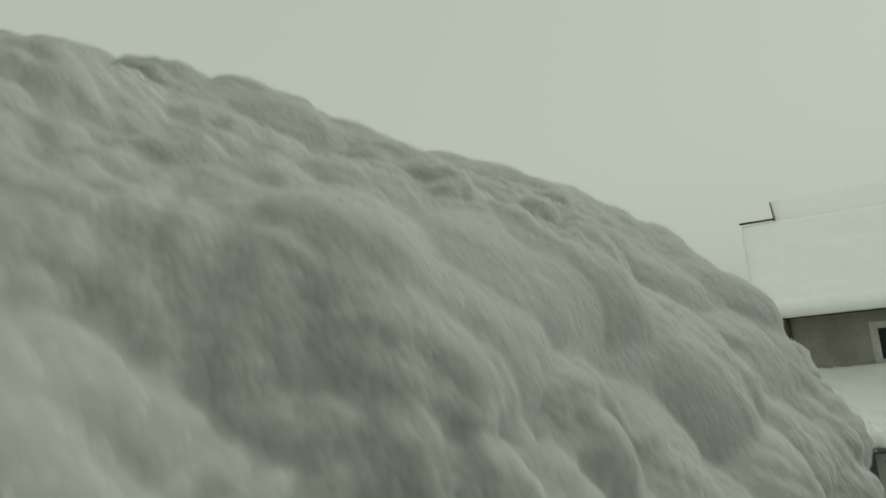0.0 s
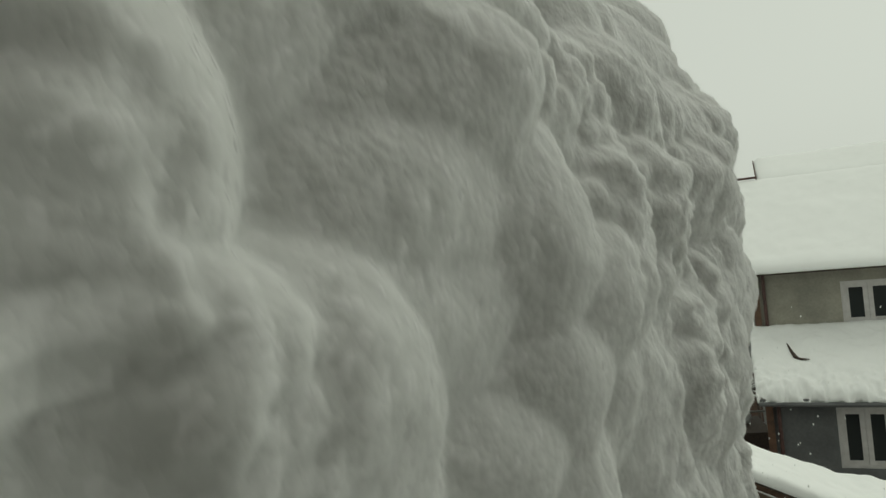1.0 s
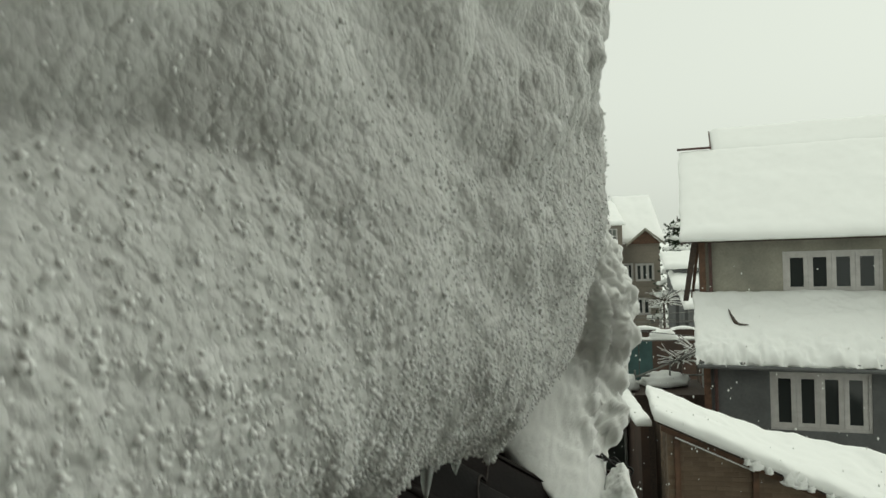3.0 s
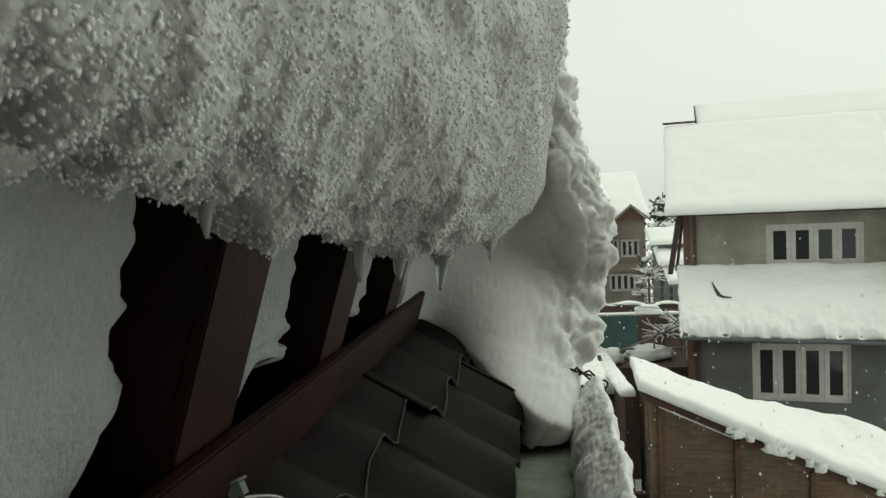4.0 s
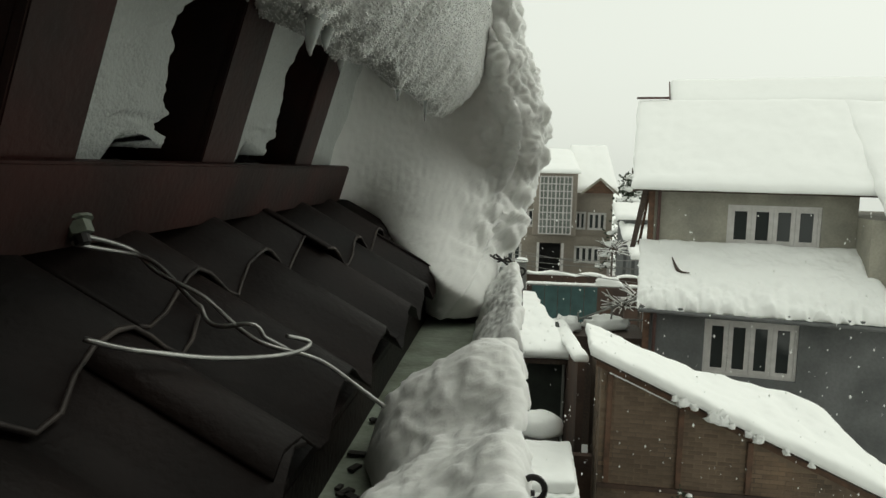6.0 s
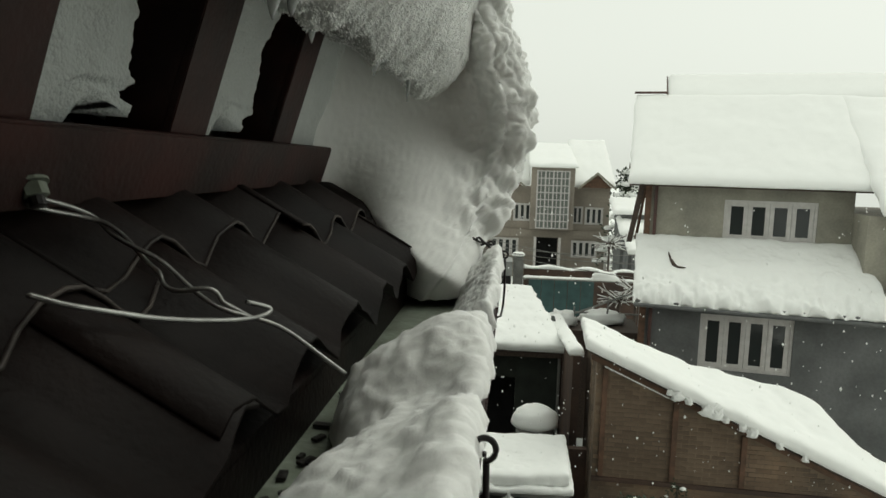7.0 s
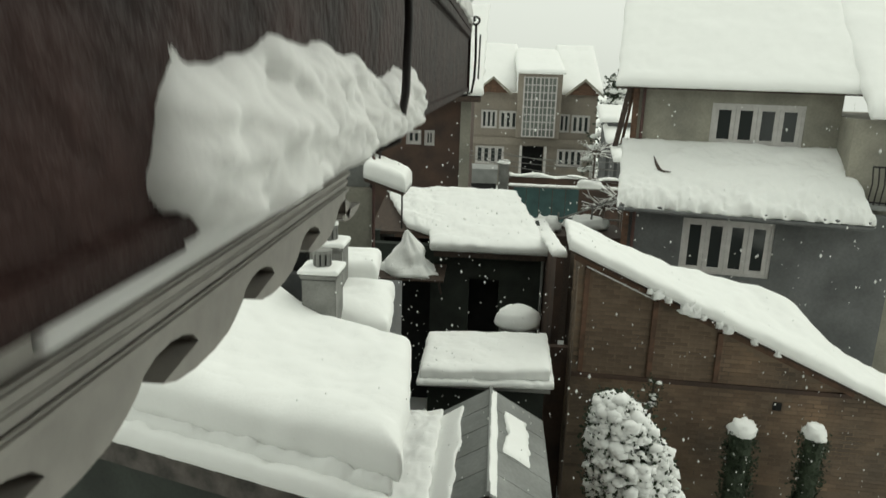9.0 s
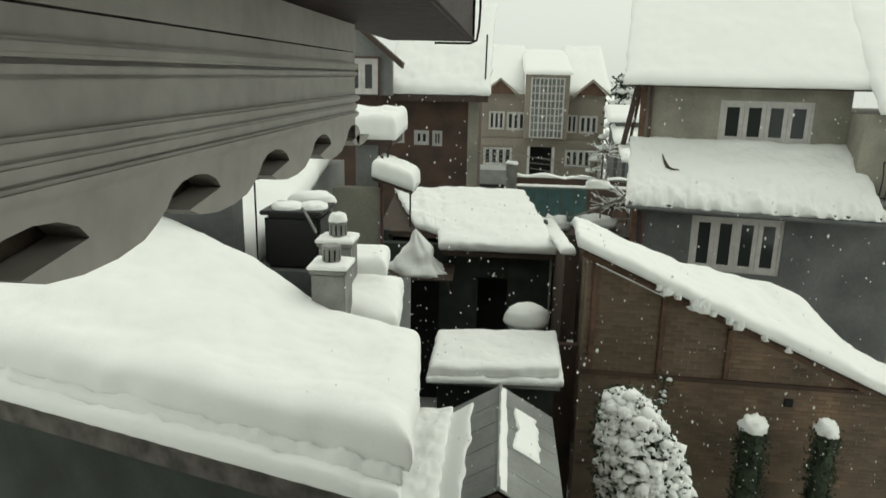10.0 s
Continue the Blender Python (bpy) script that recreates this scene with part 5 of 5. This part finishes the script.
roof_snow((0.9, 32.9, -4.78), (7.4, 32.9, -4.78), (7.4, 33.2, -4.78), (0.9, 33.2, -4.78), 0.09, "line of snow on the fence rail", n=60, m=6, lump=0.03, rim=0.1, bulge=0.02, scale=2)
snow_cap(4.7, 33.0, -4.74, 0.65, 0.3, 0.36, "heap of snow on the fence rail", 7.0, lump=0.3)
for p, q in (((2.2, 22, -4.15), (4.4, 22.5, -3.35)), ((1.9, 22, -4.05), (4.5, 22.3, -4.10)), ((2.3, 21.9, -4.9), (2.3, 21.9, -3.85)), ((3.3, 21.9, -4.9), (3.35, 21.9, -3.6))):
    tagged(part("metal_pipe", tube([p, q], 0.03, 7), CONCRETE), "grey metal pipe of a yard frame", "pipe", "yard frame pipes")
snow_cap(3.2, 22.2, -4.35, 0.75, 0.5, 0.35, "snow heaped on yard clutter", 1.0, lump=0.3)
snow_cap(1.9, 21.6, -4.35, 0.5, 0.4, 0.4, "snow heaped on yard clutter", 4.0, lump=0.4)
clutter = part("yard_lean_to", boxed((1.5, 21.0, GROUND), (4.3, 23.0, -4.4)), DARK_WOOD)
tagged(clutter, "dark low lean-to under heaps of snow", "lean-to")
roof_snow((1.42, 13.0, -3.0), (1.66, 13.0, -3.0), (1.70, 19.5, -3.7), (1.30, 19.5, -3.7), 0.12, "strip of snow on the wall between the yards", n=12, m=50, lump=0.05, rim=0.12, bulge=0.04, scale=2)
strip_wall = part("dividing_wall", prism([(13.0, GROUND), (19.5, GROUND), (19.5, -3.7), (13.0, -3.0)], 1.48, 1.62, "x"), BRICK_DARK)
tagged(strip_wall, "dark brick wall dividing the two yards", "wall")

# ==== far house across the lane ====
far = thing("far_house", "distant tan two-storey house with gables and a glazed stair tower", "house")
FH = [(-1.01, 0.15, -3.58, -2.25), (0.31, 1.67, -3.60, -2.27), (4.35, 5.45, -3.70, -2.38), (5.58, 6.92, -3.72, -2.42), (-1.33, 0.80, -6.2, -4.88), (4.69, 6.6, -6.2, -4.92), (2.1, 3.7, GROUND, -4.75)]
part("wall", wall_with_holes(-3.5, 7.35, GROUND, -0.98, FH, 52.0, 52.4), FAR_WALL, far, "tan rendered wall")
part("side_wall", boxed((7.0, 52.402, GROUND), (7.35, 60, -1.0)), FAR_WALL, far)
# Dark sheet stands in for the unlit inside of the distant house.
part("unlit_backing", boxed((-3.4, 53.4, GROUND), (6.9, 53.5, -1.1)), DARK, far)
for x0, x1, z0, z1 in FH[:6]:
    window(pose(x0, 52.1, z0), x1 - x0, z1 - z0, 3 if x1 - x0 < 1.6 else 4, "far house windows", "white multi-pane window of the distant house", depth=0.1)
part("tower", boxed((1.55, 50.9, -4.1), (4.65, 51.99, 0.40)), FAR_WALL, far, "tan stair tower")
part("tower_glass", boxed((1.95, 50.85, -4.0), (4.25, 50.895, 0.2)), CURTAINED, far, "stair glazing coloured pale for the curtains behind")
for k in range(9):
    part("glazing_bar", boxed((1.93 + 0.285 * k, 50.79, -4.0), (1.99 + 0.285 * k + 0.04 * (k % 2 == 0), 50.848, 0.2)), WHITE_PAINT, far)
for k in range(9):
    part("glazing_bar", boxed((1.95, 50.77, -4.0 + 0.515 * k), (4.28, 50.788, -3.93 + 0.515 * k)), WHITE_PAINT, far)
for x in (2.0, 3.78, 7.15):
    part("porch_column", boxed((x - 0.09, 51.2, GROUND), (x + 0.09, 51.4, -4.7)), WHITE_PAINT, far)
part("floor_band", boxed((-3.5, 51.8, -4.75), (7.4, 51.998, -4.2)), FAR_WALL, far)
for x in (-0.28, 6.25):
    part("gable", prism([(x - 1.05, -0.98), (x + 1.15, -0.98), (x + 0.03, 0.02)], 51.5, 52.0), TIMBER, far, "timber gable")
    for sgn in (-1, 1):
        part("gable_verge", prism([(x + 0.05, 0.16), (x + 0.05, -0.02), (x + 0.05 + sgn * 1.35, -1.12), (x + 0.05 + sgn * 1.35, -0.96)], 51.2, 51.498), CREAM, far)
roof_snow((-4, 52.2, -0.95), (1.5, 52.2, -0.95), (1.5, 60, 2.5), (-4, 60, 2.5), 0.35, "snow on the distant roof", n=30, m=24, lump=0.08, scale=0.7)
roof_snow((4.7, 52.2, -0.95), (7.7, 52.2, -0.95), (7.7, 60, 2.5), (4.7, 60, 2.5), 0.35, "snow on the distant roof", n=30, m=24, lump=0.08, scale=0.7)
roof_snow((1.4, 50.7, 0.42), (4.8, 50.7, 0.42), (4.8, 60, 2.2), (1.4, 60, 2.2), 0.3, "snow on the stair tower", n=24, m=24, lump=0.08, scale=0.7)
for k, (x, y, z, w) in enumerate(((7.2, 45, -1.9, 2.6), (7.4, 43, -3.0, 2.8), (7.6, 41, -3.9, 2.6))):
    h = part("hillside_house", boxed((x, y, GROUND), (x + w + 6, y + 3, z - 0.5)), PLASTER_DARK)
    tagged(h, "distant grey house with a snowed roof", "house", "distant houses")
    roof_snow((x - 0.6, y - 0.4, z - 0.5), (x + w + 6, y - 0.4, z - 0.3), (x + w + 6, y + 3, z + 0.3), (x - 0.4, y + 3, z + 0.2), 0.3, "snow on a distant roof", n=30, m=20, lump=0.1, scale=1)

# ==== overhead cables ====
for p, q, sag_ in (((-1.0, 24, -2.35), (6.0, 26, -2.95), 0.15), ((-1.0, 25, -2.55), (6.5, 24, -3.35), 0.1), ((-0.6, 30, -2.7), (7.0, 28, -3.3), 0.2), ((-0.9, 23, -2.1), (6.0, 30, -3.1), 0.15)):
    P, Q = Vector(p), Vector(q)
    pts = [P.lerp(Q, k) - Vector((0, 0, sag_ * 4 * k * (1 - k))) for k in np.linspace(0, 1, 14)]
    tagged(part("cable", tube(pts, 0.014, 5), CONCRETE), "grey overhead cable strung across the yards", "cable", "overhead cables")


# ==== plants ====
def leaf_clumps(bm, centres, size, rnd, per=10):
    for c in centres:
        for _ in range(per):
            o = Vector((rnd.gauss(0, 1), rnd.gauss(0, 1), rnd.gauss(0, 0.8))) * size * 0.8
            d = Vector((rnd.gauss(0, 1), rnd.gauss(0, 1), rnd.gauss(0.4, 0.7))).normalized() * size * rnd.uniform(0.6, 1.3)
            s = d.cross(Vector((rnd.gauss(0, 1), rnd.gauss(0, 1), rnd.gauss(0, 1)))).normalized() * size * 0.33
            a = Vector(c) + o
            bm.faces.new([bm.verts.new(p) for p in (a, a + d * 0.5 + s, a + d, a + d * 0.5 - s)])
    return bm


def snow_blobs(centres, size, rnd, squash=0.55):
    bm = bmesh.new()
    for c in centres:
        r = size * rnd.uniform(0.55, 1.35)
        st = bmesh.ops.create_icosphere(bm, subdivisions=1, radius=r)
        k = Vector((rnd.uniform(-9, 9), 0, 0))
        for v in st["verts"]:
            v.co *= 1 + 0.7 * noise.noise(v.co / r * 1.6 + k)
            v.co.z *= squash
            v.co += Vector(c)
    return bm


def laden_shrub(x, y, top, rx, ry, seed, label):
    rnd = random.Random(seed)
    t = thing("shrub", label, "shrub")
    h = top - GROUND
    part("trunk", tube([(x, y, GROUND), (x + 0.05, y, GROUND + h * 0.4), (x, y, GROUND + h * 0.8)], 0.06, 8, taper=0.02), BARK, t)
    pts, caps = [], []
    for _ in range(2600):
        a, b = rnd.uniform(0, 2 * math.pi), rnd.uniform(0, 1)
        prof = (1 - b ** 2.6) ** 0.5 * 0.95 + 0.05
        r = prof * (0.82 + 0.3 * rnd.random())
        p = Vector((x + rx * r * math.cos(a) + 1.25 * (1 - b) * rx, y + ry * r * math.sin(a), top - h * 0.80 * (1 - b)))
        pts.append(p)
        if rnd.random() < 0.85 and math.sin(a) < 0.6:
            caps.append(p + Vector((0, -0.02, 0.035)))
    part("foliage", leaf_clumps(bmesh.new(), pts, 0.075, rnd, 6), LEAF, t, "dark evergreen leaves")
    tagged(part("snow_load", snow_blobs(caps, 0.078, rnd, 0.7), SNOW_FAR, t, "clumps of snow on the twigs", smooth=True), kind="stuff")
    crust = [p + Vector((0, -0.03, 0.02)) for p in caps[::5]]
    tagged(part("snow_load", snow_blobs(crust, 0.10, rnd, 0.7), SNOW_FAR, t, "broad pads of snow on the shrub", smooth=True), kind="stuff")
    return t


laden_shrub(2.12, 9.5, -4.14, 0.66, 0.55, 3, "evergreen shrub bowed under clumps of fresh snow")


def topiary(x, y, top, r, seed):
    rnd = random.Random(seed)
    t = thing("clipped_shrub", "dark columnar clipped shrub with a cap of snow", "shrub", "columnar shrubs")
    part("trunk", tube([(x, y, GROUND), (x, y, top - 0.2)], 0.04, 8), BARK, t)
    pts, caps = [], []
    for _ in range(330):
        a, z = rnd.uniform(0, 2 * math.pi), rnd.uniform(GROUND + 0.1, top)
        q = Vector((x + r * math.cos(a) * rnd.uniform(0.8, 1.05), y + r * math.sin(a) * rnd.uniform(0.8, 1.05), z))
        pts.append(q)
        if rnd.random() < 0.13:
            caps.append(q)
    part("foliage", leaf_clumps(bmesh.new(), pts, 0.06, rnd, 10), LEAF, t, "dense dark leaves")
    part("core", tube([(x, y, GROUND + 0.05), (x, y, top - 0.02)], r * 0.86, 12), LEAF, t)
    part("snow_specks", snow_blobs(caps, 0.022, rnd, 0.8), SNOW_FAR, t, "specks of snow", smooth=True)
    snow_cap(x, y, top - 0.03, r * 1.12, r * 1.1, 0.20, "lumpy cap of snow on the clipped shrub", seed, lump=0.3)


topiary(4.42, 10.6, -5.12, 0.20, 5)
topiary(5.56, 10.6, -5.12, 0.165, 8)
small = random.Random(4)
spray = thing("shrub", "thin snow-dusted twig shrub against the brick wall", "shrub")
tw = [Vector((3.02 + small.gauss(0, 0.06), 10.9 + small.gauss(0, 0.05), -4.95 + 0.5 * small.random())) for _ in range(40)]
part("foliage", leaf_clumps(bmesh.new(), tw, 0.05, small, 6), LEAF, spray)
part("stem", tube([(3.02, 10.9, GROUND), (3.02, 10.9, -4.55)], 0.02, 6), BARK, spray)
tagged(part("snow_load", snow_blobs([p + Vector((0, -0.02, 0.03)) for p in tw[::3]], 0.045, small), SNOW_FAR, spray, smooth=True), kind="stuff")


def bare_bush(x, y, z, spread, seed):
    rnd = random.Random(seed)
    t = thing("bare_bush", "leafless bush with snow on its branches", "bush")
    bm, sn = bmesh.new(), bmesh.new()
    for _ in range(60):
        a = rnd.uniform(0, 2 * math.pi)
        p = Vector((x, y, z))
        d = Vector((math.cos(a) * 0.8, math.sin(a) * 0.3, rnd.uniform(0.2, 1.0))) * spread
        pts = [p + d * k + Vector((rnd.gauss(0, 0.05), 0, rnd.gauss(0, 0.05))) * k - Vector((0, 0, 0.35 * spread * k * k)) for k in (0.05, 0.35, 0.65, 1.0)]
        tube(pts, 0.022, 5, bm, 0.008)
        if rnd.random() < 0.7:
            tube([q + Vector((0, 0, 0.03)) for q in pts[1:]], 0.028, 5, sn, 0.015)
    part("crown", bm, BARK, t)
    tagged(part("snow_load", sn, SNOW_FAR, t, "lines of snow on the branches"), kind="stuff")
    part("stem", tube([(x, y, GROUND), (x, y, z + 0.1)], 0.06, 6), BARK, t)


bare_bush(4.4, 26.5, -4.6, 1.0, 2)
bare_bush(5.2, 27.5, -4.5, 1.1, 6)
bare_bush(5.8, 40.0, -4.0, 1.2, 9)


def laden_conifer(x, y, base, top, r, seed):
    rnd = random.Random(seed)
    t = thing("conifer", "distant conifer bent with snow", "tree", "distant conifers")
    part("trunk", tube([(x, y, base), (x, y, top)], 0.2, 8, taper=0.03), BARK, t)
    lv, sn = bmesh.new(), []
    pts = []
    for k in range(9):
        z = base + (top - base) * (0.25 + 0.75 * k / 9)
        rr = r * (1 - k / 9.5)
        for _ in range(9):
            a = rnd.uniform(0, 2 * math.pi)
            for q in (0.4, 0.7, 1.0):
                p = Vector((x + rr * q * math.cos(a), y + rr * q * math.sin(a), z - 0.35 * rr * q))
                pts.append(p)
                sn.append(p + Vector((0, 0, 0.16)))
    part("crown", leaf_clumps(lv, pts, 0.30, rnd, 6), LEAF, t)
    tagged(part("snow_load", snow_blobs(sn, 0.34, rnd, 0.45), SNOW_FAR, t, "snow on the boughs", smooth=True), kind="stuff")


laden_conifer(8.3, 50, GROUND, 0.9, 1.9, 1)
laden_conifer(10.4, 56, GROUND, 1.3, 2.2, 2)
laden_conifer(12.6, 60, GROUND, 1.0, 2.4, 3)

# drift of snow on the ground by the shed and a stone post
tagged(part("ground_snow", blanket((0.9, 7.0, GROUND), (8.5, 7.0, GROUND), (8.5, 11.4, GROUND), (1.3, 11.4, GROUND), 0.35, n=60, m=40, lump=0.15, scale=1.0, rim=0.6), SNOW_FAR, smooth=True), "drifted snow on the yard ground", "snow")

# ==== bricks of the shed ====
def brick_mesh(name, w):
    bm = boxed((0.004, -0.005, 0.004), (w - 0.006, 0.02, 0.069), 0.003)
    return mesh_of(name, bm, BRICK)


SOLID = brick_mesh("brick", 0.235)
rnd = random.Random(12)
COURSE, LENGTH = 0.078, 0.242
rest = bmesh.new()
z, row = -6.6, 0
while z < -2.8:
    x = (LENGTH / 2 if row % 2 else 0.0) + 0.01
    while x < 7.2:
        top = min(shed_top(x), shed_top(x + LENGTH)) - 0.01 if x < 4.4 else -4.80
        if z + COURSE < top and not (3.2 < x < 3.62 and -5.16 < z < -4.93):
            m = BS @ pose(x + rnd.uniform(-0.006, 0.006), rnd.uniform(-0.003, 0.002), z, 0, rnd.uniform(-0.5, 0.5), 0)
            if 0.12 < x < 2.3 and -4.75 < z:
                b = new("brick", SOLID)
                b.parent = front_wall
                b.matrix_basis = m
            else:
                box(rest, (0.004, -0.005, 0.004), (0.232, 0.02, 0.069), m)
        x += LENGTH
    z += COURSE
    row += 1
z, row = -6.6, 0
while z < -2.8:
    y = 0.24 + (LENGTH / 2 if row % 2 else 0.0)
    while y < 1.15:
        m = BS @ pose(rnd.uniform(-0.006, 0.004), y + 0.235, z, 0, 0, -90)
        box(rest, (0.004, -0.005, 0.004), (0.232, 0.02, 0.069), m)
        y += LENGTH
    z += COURSE
    row += 1
tagged(part("brickwork", rest, BRICK, shed, "weathered red bricks"), kind="stuff")

# ==== falling snow ====
rnd = random.Random(77)
vs, fs = [], []
for _ in range(1700):
    d = rnd.uniform(1.6, 14.0)
    a = radians(rnd.uniform(-18, 34))
    c = Vector((0.25 + d * math.tan(a), 0.2 + d, rnd.uniform(-6.0, 0.2)))
    if c.x < (0.45 if c.y < 3.5 else -1.3) or (c.y > 11.0 and c.x > 1.4):
        continue
    r = rnd.uniform(0.0035, 0.008) * (0.6 + d / 12)
    k = len(vs)
    vs += [tuple(c + Vector(p) * r) for p in ((1, 0, 0), (-1, 0, 0), (0, 1, 0), (0, -1, 0), (0, 0, 1.6), (0, 0, -1.6))]
    fs += [(k, k + 2, k + 4), (k + 2, k + 1, k + 4), (k + 1, k + 3, k + 4), (k + 3, k, k + 4), (k + 2, k, k + 5), (k + 1, k + 2, k + 5), (k + 3, k + 1, k + 5), (k, k + 3, k + 5)]
me = bpy.data.meshes.new("falling_snow")
me.from_pydata(vs, [], fs)
me.materials.append(SNOW_FAR)
tagged(new("falling_snow", me), "white snowflakes drifting down over the yards", "snowflakes", "", "stuff")
